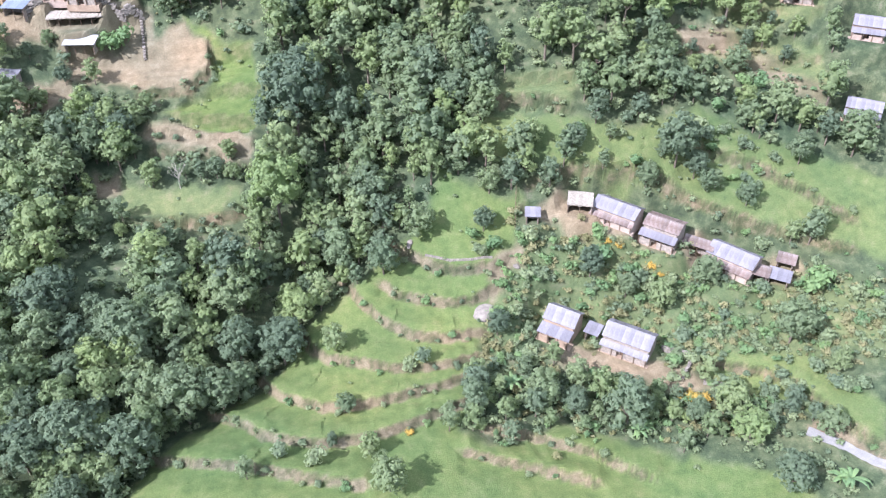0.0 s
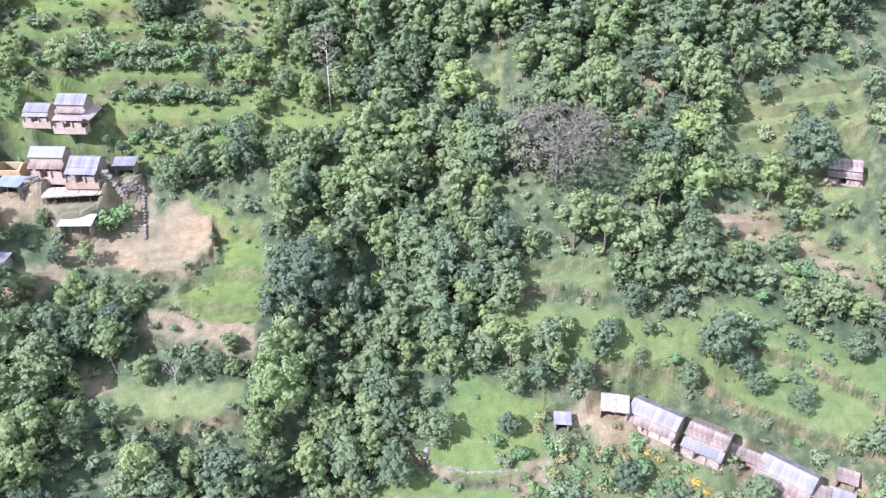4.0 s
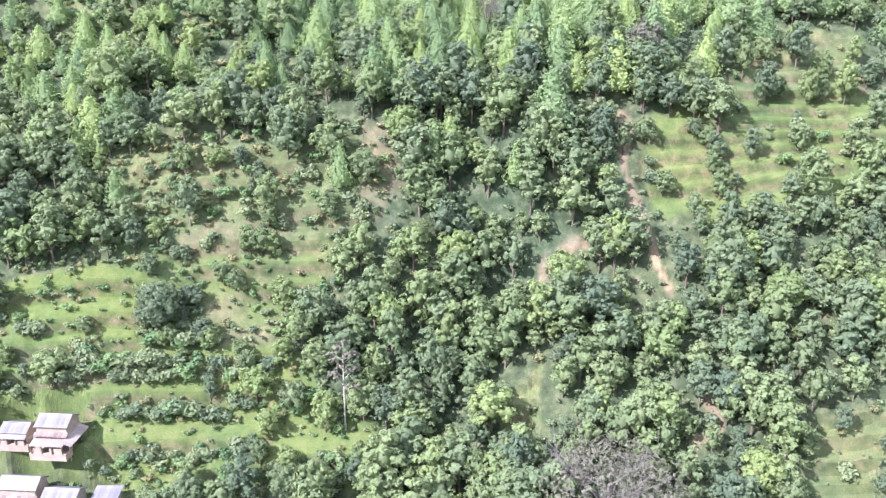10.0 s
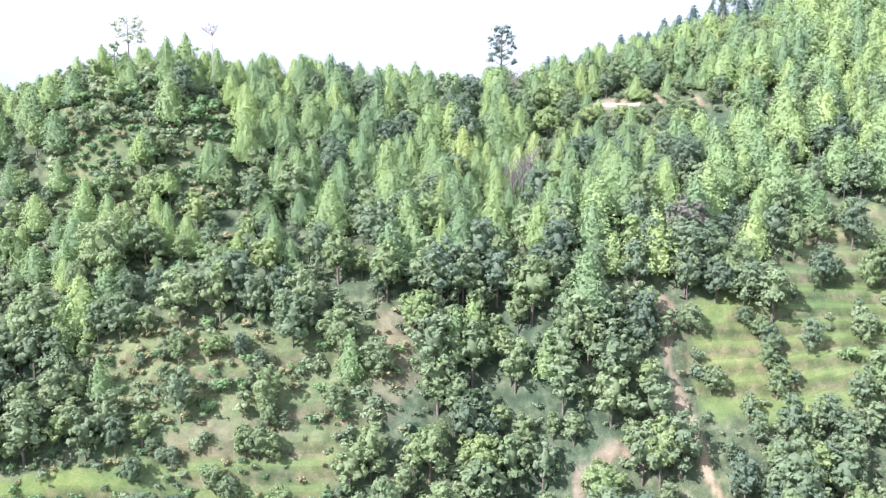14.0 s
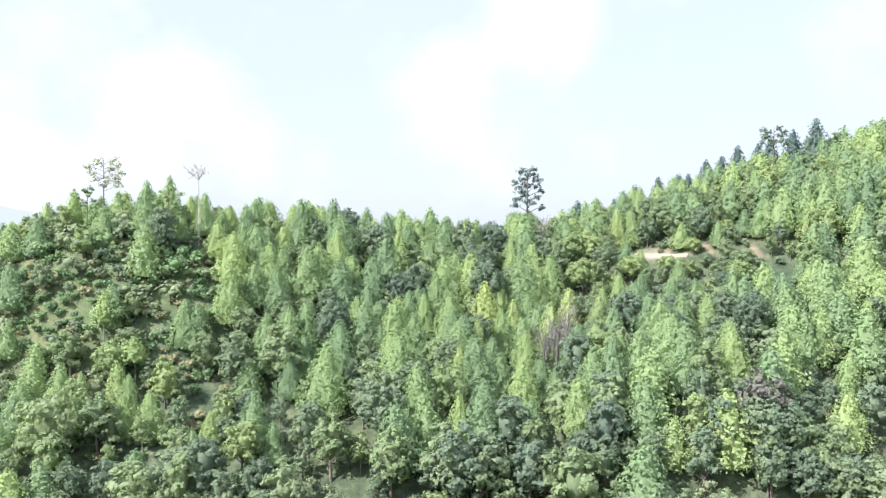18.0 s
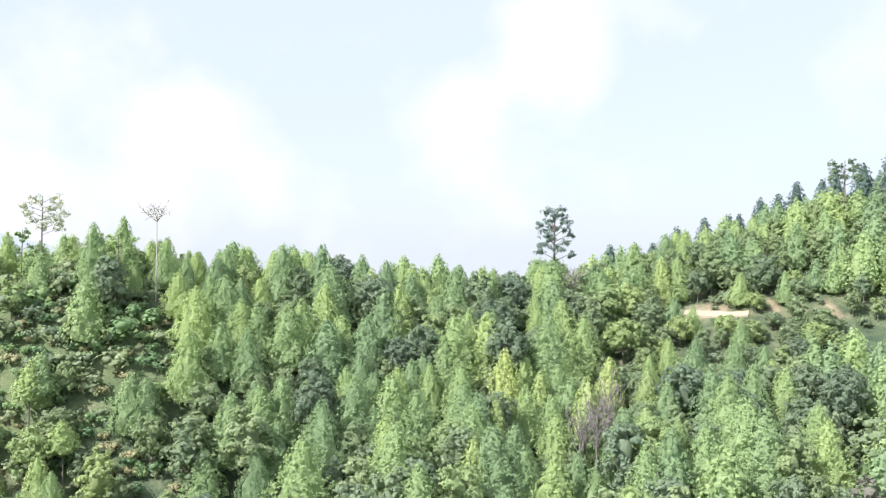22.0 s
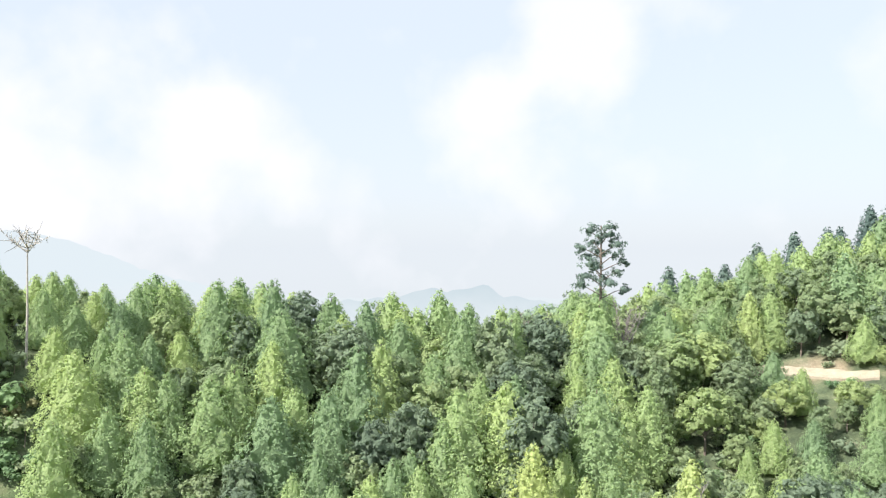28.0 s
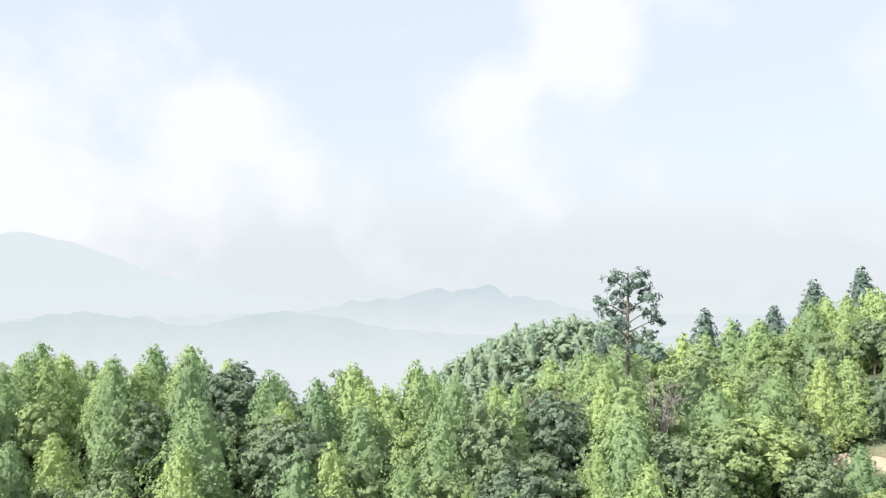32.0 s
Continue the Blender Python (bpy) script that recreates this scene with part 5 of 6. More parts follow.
grove("broad", "green broadleaf tree among terraced banks", [(-11.7, 172.0, 0.73), (-31.9, 171.2, 0.81), (-7.0, 191.3, 1.07), (66.7, 156.7, 0.78), (73.6, 164.4, 0.58), (63.6, 139.2, 0.86), (-51.5, 187.0, 0.86), (67.6, 209.8, 0.88), (85.1, 191.1, 0.85), (27.4, 214.7, 0.85), (-20.5, 196.7, 0.51), (-35.9, 197.9, 0.52), (3.2, 206.3, 0.81), (-3.1, 209.1, 0.95)])
grove("broad", "pale-leaved tall tree at the forest's lower edge", [(-45.5, 224.8, 1.3), (-40.9, 213.9, 0.91), (-11.1, 210.3, 1.08), (72.2, 209.6, 0.7), (57.4, 225.3, 0.57)])
grove("shrub", "rounded green bush on a terrace bank", [(10.5, 103.3, 1.25), (8.0, 102.9, 1.09), (-13.5, 87.7, 1.17), (-8.3, 85.7, 1.3), (41.0, 104.4, 1.1), (74.4, 115.2, 1.41), (72.3, 139.2, 1.84), (80.1, 86.3, 1.32), (87.6, 206.9, 1.56), (89.5, 206.4, 1.44)], "bushes on the slopes")
grove("bright", "vivid fresh green leafy bush", [(80.0, 104.6, 2.3), (44.7, 117.0, 1.9), (-42.2, 166.3, 2.2), (-45.6, 165.8, 1.7), (70.1, 177.7, 2.4)], "bushes on the slopes")
grove("flowers", "bush thick with orange marigold flowers", [(54.6, 91.8, 1.1), (52.6, 92.6, 0.9), (56.6, 91.0, 1.0), (48.2, 117.3, 0.8), (46.4, 118.2, 0.7), (53.4, 114.2, 0.8), (55.0, 113.0, 0.6), (6.7, 90.8, 0.7)], "flowering bushes")
for k in range(150):
    r = random.Random(900 + k)
    x, y = r.uniform(22, 92), r.uniform(84, 124)
    if y < 126 - 0.35 * (x - 30) and y > 112 - 0.42 * (x - 25) - 14 and clear_of_houses(x, y, 0.6) and free(x, y, -0.6):
        plant(("shrub", "shrub", "bright", "shrub")[k % 4], x, y, r.uniform(0.55, 1.35), "tangled green bush on the hamlet's slope", "bushes of the hamlet", rng=r)


def open_crown(rng, high, wide, base, tufts, leaves, leaf, flat=False):
    """A tall bare stem that carries separate rounded tufts of leaves on short limbs, with sky between them."""
    limbs = [tube_arrays([(0, 0, -0.8), (0.05, 0, high * 0.5), (0.12, 0.05, high * 0.97)], [0.012 * high, 0.009 * high, 0.004 * high])]
    at, out, rad, cores = [], [], [], []
    for k in range(tufts):
        q = (k + 0.5) / tufts
        h = base + (0.97 - base) * q
        a = k * 2.4 + rng.uniform(-0.4, 0.4)
        reach = wide / 2 * rng.uniform(0.45, 1.0) * (1.0 if flat else 1 - 0.65 * q ** 3) * 0.8
        r = wide * rng.uniform(0.09, 0.15)
        x, y, z = reach * np.cos(a), reach * np.sin(a), high * h
        limbs.append(tube_arrays([(0.06, 0, z - 0.06 * high), (x * 0.6, y * 0.6, z - 0.02 * high), (x, y, z)], [0.0035 * high, 0.0025 * high, 0.0012 * high], 4))
        cores.append((CORE_V * (1 + 0.35 * rng.uniform(-1, 1, (12, 1))) * (r * 0.5, r * 0.5, r * 0.35) + (x, y, z), CORE_F))
        for _ in range(7):
            d = rng.normal(size=3) * (1, 1, 0.7)
            d /= np.linalg.norm(d)
            at.append((x + d[0] * r * 0.8, y + d[1] * r * 0.8, z + d[2] * r * 0.6))
            out.append(d)
            rad.append(r * rng.uniform(0.3, 0.6))
    return join_arrays(limbs), join_arrays(cores + [tuft_arrays(np.array(at), np.array(out), np.array(rad), rng, max(4, leaves // len(at)), leaf, 0.2, 0.8)])


def rare_tree(name, shape, x, y, label, leaf, bark=BARK, z=None):
    t = new(name)
    t.matrix_basis = pose(x, y, float(height(x, y)) if z is None else z)
    part("trunk", *shape[0], bark, t)
    part("crown", *shape[1], leaf, t)
    SINGLE.append((x, y, 2.5))
    return tagged(t, label, "tree")


def leafless(x, y, high, wide, label, bark, seed, twigs=90, low=0.3, girth=1.0):
    t = new("bare_tree")
    t.matrix_basis = pose(x, y, float(height(x, y)))
    trunk, branches = bare_shape(np.random.RandomState(seed), high, wide, twigs, low, girth)
    part("trunk", *trunk, bark, t)
    for v, f in branches:
        part("branch", v, f, bark, t)
    SINGLE.append((x, y, wide * 0.35))
    return tagged(t, label, "tree", "leafless trees")


R = np.random.RandomState
BARK_GREY = speckled("grey_twigs", [(0.3, (0.12, 0.108, 0.098)), (0.7, (0.2, 0.182, 0.168))], 3.0)
rare_tree("ridge_pine", open_crown(R(3), 21.6, 8.8, 0.58, 19, 3400, 0.21), 33.6, 278.0, "tall lone pine with open tufted crown on the ridge", LEAF_CONIFER)
rare_tree("ridge_tree", open_crown(R(5), 15.0, 8.0, 0.62, 17, 2000, 0.22, True), -49.0, 259.0, "tall thin pale tree with a sparse flat crown", LEAF_PALE, BARK_GREY)
rare_tree("ridge_tree", open_crown(R(7), 16.0, 8.0, 0.72, 11, 1300, 0.26, True), 91.2, 286.5, "flat-topped dark pine on the shoulder", LEAF_DARK)
rare_tree("ridge_tree", open_crown(R(8), 12.0, 6.0, 0.58, 11, 1100, 0.24, True), -36.0, 255.0, "tall pine with bare trunk and high crown", LEAF_PINE)
rare_tree("ridge_tree", open_crown(R(9), 10.0, 5.0, 0.55, 9, 900, 0.24), -52.0, 259.0, "thin-crowned pine with a long bare trunk", LEAF_PINE)
leafless(-31.4, 258.5, 14.6, 5.6, "tall dead tree on the ridge crest", BARK_PALE, 11, 90, 0.82, 0.45)
rare_tree("slope_tree", open_crown(R(12), 17.0, 7.5, 0.5, 13, 620, 0.34), -1.6, 179.6, "tall pale-trunked tree with thin crown by the terraces", LEAF_DRY, BARK_PALE)
leafless(38.6, 157.2, 14.4, 24.0, "big grey leafless spreading tree", BARK_GREY, 13, 420)
rare_tree("grey_tree", broad_shape(R(33), 15.0, 27.0, 0.1, 70, 1150, 7, 0.24, 0.14, 0.0), 38.4, 157.0, "wide spreading tree with a grey-brown withered crown", LEAF_DRY, BARK_GREY)
for k, (x, y) in enumerate([(31.8, 241.5), (33.6, 242.5), (30.6, 239.0), (34.6, 240.0), (32.6, 238.0), (35.6, 243.5)]):
    leafless(x, y, 10.5 + k % 3, 5.0, "thin leafless grey tree among pines", BARK_GREY, 20 + k, 130, 0.35, 0.55)
leafless(-30.7, 138.7, 5.5, 4.0, "small pale leafless tree over the terrace", BARK_PALE, 27, 80)
rare_tree("brown_tree", broad_shape(R(31), 10.0, 9.5), 60.4, 219.0, "round tree with dull brown fading leaves", LEAF_DRY)
for x, y, s in [(71.0, 305.8, 1.16), (66.0, 309.0, 1.2), (75.5, 304.0, 1.05), (61.0, 310.0, 1.05), (82.0, 304.0, 1.15), (87.0, 306.0, 1.15), (91.1, 305.7, 1.25), (97.5, 302.0, 1.15), (101.0, 298.0, 1.15), (78.5, 307.0, 1.05), (51.2, 311.0, 1.25), (56.0, 311.0, 1.0), (93.5, 300.0, 1.1), (106.0, 296.0, 1.2)]:
    plant("dark_pine", x, y, s * 0.96, "dark pointed conifer on the skyline", "conifers on the skyline", wide=1.15)
for x, y, s in [(-55.2, 261.6, 0.85), (-40.5, 257.8, 1.0), (-7.0, 267.8, 1.15), (-37.8, 263.0, 0.95)]:
    plant("pine", x, y, s, "tall green pine on the ridge crest", "pines on the ridge", wide=0.75)
for key, x, y, s in [("pine", 31.6, 268.0, 1.05), ("pine", 29.6, 258.0, 1.2), ("pine", 32.4, 272.0, 1.2), ("pine", 30.6, 275.5, 1.0), ("dark", 34.0, 268.0, 0.7), ("broad", 37.8, 269.5, 0.9)]:
    plant(key, x, y, s, "green tree at the foot of the lone ridge pine", "trees on the ridge")
for key, x, y, s, wide, label in [
        ("lime", 45.0, 272.0, 1.0, 1.15, "spreading bright green tree below the lone pine"), ("lime", 41.0, 270.6, 0.92, 1.1, "spreading bright green tree below the lone pine"),
        ("dark", 23.6, 267.0, 0.76, 1.1, "dark layered tree on the ridge crest"), ("lime", 42.2, 262.0, 0.82, 1.05, "leafy light green tree on the ridge slope"),
        ("lime", 52.6, 265.4, 0.6, 1.1, "bright young tree beside the ridge road"), ("gold_pine", 53.6, 279.4, 0.85, 0.95, "pine with yellowing needles above the ridge road"),
        ("pine", 48.2, 277.4, 0.92, 1.0, "green pine with a broad pointed crown"), ("mid", 37.6, 265.0, 0.85, 0.9, "tall leafy tree on the ridge slope"), ("dark", 47.6, 268.0, 0.6, 1.1, "dull green tree beside the roadside hut")] + [("mid", x, y, 0.5, 1.1, "low leafy tree on the ridge slope") for x, y in ((38.6, 258.5), (44.6, 258.6), (46.4, 262.6), (38.2, 262.4), (39.4, 267.4), (46.6, 265.6))]:
    plant(key, x, y, s, label, "trees on the ridge", wide=wide)
leafless(24.6, 275.0, 10.6, 5.0, "grey-brown leafless tree on the ridge crest", BARK_GREY, 41, 160, 0.4, 0.6)
leafless(35.2, 272.4, 12.4, 6.4, "grey leafless tree beside the lone pine", BARK_GREY, 42, 220, 0.4, 0.6)
SINGLE.append((23.2, 111.6, 4.6))     # open ground round the boulder
for x, y, s in [(19.8, 242.0, 0.75), (22.0, 250.5, 1.0), (27.0, 251.0, 0.85), (33.0, 247.0, 1.0), (36.9, 249.5, 0.95), (24.2, 221.7, 0.7), (16.0, 233.0, 0.8), (41.5, 246.0, 0.8)]:
    plant("gold_pine", x, y, s, "sunlit yellow-green young pine", "pines on the ridge")
for x, y, s in [(-16.2, 240.5, 0.98), (-12.0, 241.5, 0.98), (6.0, 249.0, 0.85), (-23.2, 246.9, 1.0), (-5.5, 261.3, 0.95), (13.0, 255.5, 0.92), (12.2, 264.0, 0.9), (44.0, 273.0, 0.8), (0.5, 252.0, 0.8), (-30.0, 243.0, 0.8)]:
    plant("pine", x, y, s, "full green pine with a broad pointed crown", "pines on the ridge", wide=0.95)
for x, y, s in [(15.5, 268.0, 1.12), (-13.0, 267.0, 1.05), (-0.6, 270.0, 1.05), (3.5, 271.5, 1.02), (48.5, 301.0, 0.95)]:
    plant("pine", x, y, s, "full green pine on the ridge crest", "pines on the ridge", wide=0.85)
plant("dark", 19.2, 268.5, 1.0, "dark round tree on the ridge crest", "trees on the ridge", wide=0.8)
r = random.Random(83)
for k in range(20):       # low bushy trees below the road cut
    plant(r.choice(("broad", "mid", "lime")), r.uniform(58, 77), r.uniform(249, 265), r.uniform(0.36, 0.52), "low rounded tree below the road cut", "trees on the ridge", wide=1.35, rng=r)
for x, y, s in [(63, 211, 0.75), (66, 213, 0.9), (69, 210.5, 0.65), (73, 212.5, 0.7), (95, 214, 0.6), (101, 213, 0.6), (106, 216, 0.7)]:
    plant(r.choice(("mid", "dark", "slim")), x, y, s, "leafy tree at the top of the bright terraces", "trees of the grassy slopes", rng=r)
plant("dark", 22.4, 257.5, 1.0, "dark spreading tree among the pines", "trees on the ridge")
plant("lime", 14.0, 240.5, 0.8, "round yellow-green tree among the pines", "trees on the ridge", wide=1.2)
for k, (x, y, hh) in enumerate([(-43.6, 243.0, 11.0), (-42.0, 243.6, 10.0), (-37.0, 238.0, 9.0)]):
    rare_tree("pine_tree", pine_shape(R(90 + k), hh, 5.0, 0.5, 140), x, y, "young pine with a bare trunk and high crown", LEAF_PINE, BARK_GREY)
TREADS = [[(-53.1, 193.2), (-46.6, 193.6), (-39.2, 194.5)], [(-45.8, 194.9), (-39.4, 195.8)], [(-55.4, 186.0), (-42.5, 185.2), (-32.6, 185.6), (-24.0, 185.7)], [(-43.2, 180.8), (-30.4, 180.8), (-19.4, 180.8)],
          [(-27.6, 199.5), (-20.2, 199.1)], [(-19.8, 198.5), (-11.8, 198.6), (-4.1, 199.0)], [(-47.9, 196.7), (-38.9, 197.1), (-29.7, 197.9)], [(-11.6, 201.3), (-5.2, 201.2)], [(-24.5, 195.1), (-19.3, 195.4)],
          [(-21.4, 191.8), (-15.1, 192.1)], [(-63.1, 196.3), (-58.0, 196.3), (-52.0, 196.4)], [(-58.4, 190.3), (-51.5, 190.5)], [(-43.6, 190.0), (-38.6, 190.5)]]
for x, y, s in [(86.9, 214.4, 0.55), (97.8, 218.1, 0.67), (91.4, 212.0, 0.79), (99.2, 211.7, 0.91), (81.2, 211.7, 0.55), (105.9, 221.4, 0.67), (92.8, 222.7, 0.79), (80.2, 217.8, 0.91)]:
    plant("mid", x, y, s, "leafy tree on the high grassy terraces", "trees of the grassy slopes", wide=0.8)
for key, x, y, s in [("lime", -16.9, 184.4, 0.85), ("broad", -10.4, 182.4, 0.70), ("mid", -5.0, 179.7, 0.85), ("slim", -24.9, 185.2, 0.60), ("mid", -12.4, 188.1, 0.60), ("mid", -19.5, 188.4, 0.50), ("broad", 1.6, 180.5, 0.90), ("broad", -6.3, 186.6, 0.80)]:
    plant(key, x, y, s, "leafy tree at the lower end of the terraces", "trees of the upper terraces")
for line in TREADS:      # level strips that stay open
    for (ax, ay), (bx, by) in zip(line, line[1:]):
        n = max(2, int(math.hypot(bx - ax, by - ay) / 1.2))
        SINGLE += [(ax + (bx - ax) * k / n, ay + (by - ay) * k / n, 2.3) for k in range(n + 1)]
r = random.Random(76)
for tall, line in [(0.0, [(-52.9, 188.4), (-40.5, 187.8), (-28.1, 188.0)]), (0.0, [(-47.5, 187.2), (-37.6, 187.2), (-28.6, 187.3)]), (0.0, [(-39.5, 183.3), (-30.7, 183.6), (-21.5, 182.9)]), (0.6, [(-37.0, 194.3), (-31.8, 195.3), (-26.5, 194.6)]),
                   (0.6, [(-36.7, 192.4), (-29.6, 192.7), (-25.5, 192.1)]), (0.4, [(-35.6, 190.1), (-28.6, 190.4), (-22.4, 190.1)]), (0.2, [(-58.1, 192.3), (-53.7, 192.0)]), (0.6, [(-19.4, 187.9), (-13.3, 187.9)])]:
    for (ax, ay), (bx, by) in zip(line, line[1:]):
        n = math.hypot(bx - ax, by - ay)
        s = 0.5
        while s < n:
            x, y = ax + (bx - ax) * s / n, ay + (by - ay) * s / n + r.uniform(-0.4, 0.4)
            tree = r.random() < tall
            plant(r.choice(("dark", "mid", "dark")) if tree else r.choice(("shrub", "bright", "shrub")), x, y, r.uniform(0.34, 0.48) if tree else r.uniform(1.0, 1.6), "small leafy tree on a terrace edge" if tree else "thick green hedge bush between two terraces", "trees of the upper terraces" if tree else "bushes of the upper terraces", wide=1.15, rng=r)
            s += r.uniform(1.6, 2.4)
r = random.Random(77)
for k in range(150):
    x, y = r.uniform(-62, 4), r.uniform(173, 213)
    q = float(open_ground(x, y)[0] + open_ground(x, y)[1])
    if q > 0.5 and float(height(x, y, True)) > 0.12 and clear_of_houses(x, y, 1.5) and free(x, y, -0.9):
        kind = ("broad", "shrub", "slim", "shrub", "mid", "mid", "shrub")[k % 7]
        plant(kind, x, y, r.uniform(0.32, 0.68) if kind != "shrub" else r.uniform(0.8, 1.5), "green hedgerow bush on a terrace edge" if kind == "shrub" else "small leafy tree on a terrace edge", "bushes of the upper terraces" if kind == "shrub" else "trees of the upper terraces", rng=r)
# bushes on the terrace banks
r = random.Random(78)
for line in RISERS.values():
    for (ax, ay), (bx, by) in zip(line, line[1:]):
        s = r.uniform(0.5, 3)
        n = math.hypot(bx - ax, by - ay)
        while s < n:
            x, y = ax + (bx - ax) * s / n + r.uniform(-0.6, 0.6), ay + (by - ay) * s / n - r.uniform(-0.2, 1.2)
            if clear_of_houses(x, y, 0.2) and free(x, y, -0.4):
                plant(("shrub", "bright", "shrub")[r.randrange(3)], x, y, r.uniform(0.28, 0.75), "small bush growing on a terrace bank", "bushes on the terrace banks", rng=r)
            s += r.uniform(3.0, 8.0)

# hedges of bushes and little trees along the upper terraces
r = random.Random(81)
for name, line in BANKS.items():
    right = name.startswith("right")
    for (ax, ay), (bx, by) in zip(line, line[1:]):
        n = math.hypot(bx - ax, by - ay)
        s = r.uniform(0.3, 2)
        while s < n:
            x, y = ax + (bx - ax) * s / n + r.uniform(-0.5, 0.5), ay + (by - ay) * s / n - r.uniform(0.0, 1.3)
            tree = r.random() < 0.3
            if clear_of_houses(x, y, 0.8) and free(x, y, -0.9):
                plant(r.choice(("mid", "broad", "slim")) if tree else r.choice(("shrub", "shrub", "bright")), x, y, r.uniform(0.34, 0.66) if tree else r.uniform(0.6, 1.4), "small leafy tree on a terrace edge" if tree else "green hedgerow bush on a terrace edge", "trees of the upper terraces" if tree else "bushes of the upper terraces", rng=r)
            s += r.uniform(9.0, 20.0) if right else r.uniform(1.0, 2.3) if r.random() < 0.85 else r.uniform(4.0, 8.0)
grove("mid", "small leafy tree on a terrace edge", [(-25.0, 189.6, 0.55), (-12.0, 193.8, 0.8), (-9.0, 190.0, 0.9)], "trees of the upper terraces")


def banana(x, y, high, seed):
    """A banana plant: a soft stem and long arching blades."""
    rng = random.Random(seed)
    base = new("banana_plant")
    base.matrix_basis = pose(x, y, float(height(x, y)), 0, 0, rng.uniform(0, 360))
    part("stem", *tube_arrays([(0, 0, -0.3), (0.03, 0, high * 0.3), (0.05, 0.02, high * 0.55)], [0.16, 0.13, 0.08], 7), LEAF_MID, base)
    for k in range(8):
        a, reach = k * 2.4 + rng.uniform(-0.2, 0.2), high * rng.uniform(0.5, 0.75)
        verts, faces = [], []
        for j in range(7):
            s = j / 6
            d, z = reach * s, high * (0.5 + 0.75 * s - 0.72 * s * s * rng.uniform(0.9, 1.05))
            w = 0.3 * math.sin(math.pi * min(1, 0.12 + 0.88 * s)) ** 0.6 + 0.03
            for side, drop in ((-1, 0.1), (0, 0), (1, 0.1)):
                verts.append((d * math.cos(a) - side * w * math.sin(a), d * math.sin(a) + side * w * math.cos(a), z - drop))
        for j in range(6):
            for q in range(2):
                i = j * 3 + q
                faces += [[i, i + 1, i + 4], [i, i + 4, i + 3]]
        part("leaf_blade", np.array(verts), np.array(faces), LEAF_BRIGHT, base)
    SINGLE.append((x, y, 1.0))
    return tagged(base, "banana plant with long arching green blades", "banana plant", "banana plants")


for k, (x, y, h) in enumerate([(43.6, 86.7, 3.2), (39.4, 94.9, 3.6), (70.9, 71.1, 4), (24.8, 97.9, 3.4), (45.1, 87.6, 2.6), (70.0, 71.8, 3)]):
    banana(x, y, h, 60 + k)
# scattered trees and bushes of the grassy slope above the hamlet, and hedges of the far terraces
r = random.Random(79)
for area, tries, shrubs in (((44, 100, 124, 153), 120, 3), ((-42, 2, 170, 193), 90, 4), ((66, 108, 150, 194), 80, 4)):
    for k in range(tries):
        x, y = r.uniform(*area[:2]), r.uniform(*area[2:])
        if x < 52 + 0.28 * y and clear_of_houses(x, y, 1.0) and float(open_ground(x, y)[2]) < 0.4 and free(x, y, 0.3) and (y < 165 or float(height(x, y, True)) > 0.12):
            bush = k % 8 < shrubs
            plant(("shrub", "bright", "shrub")[k % 3] if bush else ("mid", "slim", "broad", "slim", "mid")[r.randrange(5)], x, y, r.uniform(0.7, 1.4) if bush else r.uniform(0.42, 0.72), "green bush on the grassy slope" if bush else "slender leafy tree on the grassy slope", "bushes of the grassy slopes" if bush else "trees of the grassy slopes", rng=r)
# small trees round the bare plot, its steps and the meadow below
r = random.Random(91)
for k, (x, y, size) in enumerate([(-48.1, 154.9, 0.5), (-43.5, 152.9, 0.55), (-38.9, 150.2, 0.55), (-41.2, 147.2, 0.6), (-47.2, 148.1, 0.6), (-36.5, 153.0, 0.42), (-52.2, 149.5, 0.6), (-56.4, 148.8, 0.62), (-45.6, 150.6, 0.5), (-50.2, 152.4, 0.48),
                                  (-55.2, 165.8, 0.42), (-58.7, 163.3, 0.45), (-56.7, 155.0, 0.5), (-52.1, 159.2, 0.36), (-60.5, 156.6, 0.5), (-65.5, 164.5, 0.5), (-63.0, 166.5, 0.4), (-67.0, 158.5, 0.5),
                                  (-48.4, 144.6, 0.5), (-44.1, 144.6, 0.52), (-35.7, 139.8, 0.62), (-26.8, 139.6, 0.48), (-20.9, 139.2, 0.46), (-23.8, 139.8, 0.4), (-21.1, 142.4, 0.45), (-39.0, 145.1, 0.52), (-29.6, 140.2, 0.42), (-32.3, 128.9, 0.55), (-46.1, 130.7, 0.5), (-49.4, 134.7, 0.5), (-41.0, 131.0, 0.4), (-37.4, 130.2, 0.42)]):
    plant(("mid", "slim", "broad", "dark", "mid")[k % 5], x, y, size * r.uniform(0.92, 1.1), "small leafy tree beside the bare plot" if y > 145 else "small leafy tree round the low meadow", "trees of the field edges", wide=1.1, rng=r)
# the hedge on the bank between the two rows of farmhouses
for k, x in enumerate((-60.0, -57.4, -51.6, -49.3, -46.8, -44.4, -42.0, -39.6, -37.2)):
    y = 176.9 + 0.5 * math.sin(k * 2.1) + (1.2 if x > -45 else 0.0)
    plant(("shrub", "bright", "shrub")[k % 3], x, y, 0.8 + 0.25 * (k % 4) / 3, "leafy hedge bush on the bank behind the farmhouses", "bushes of the upper terraces")
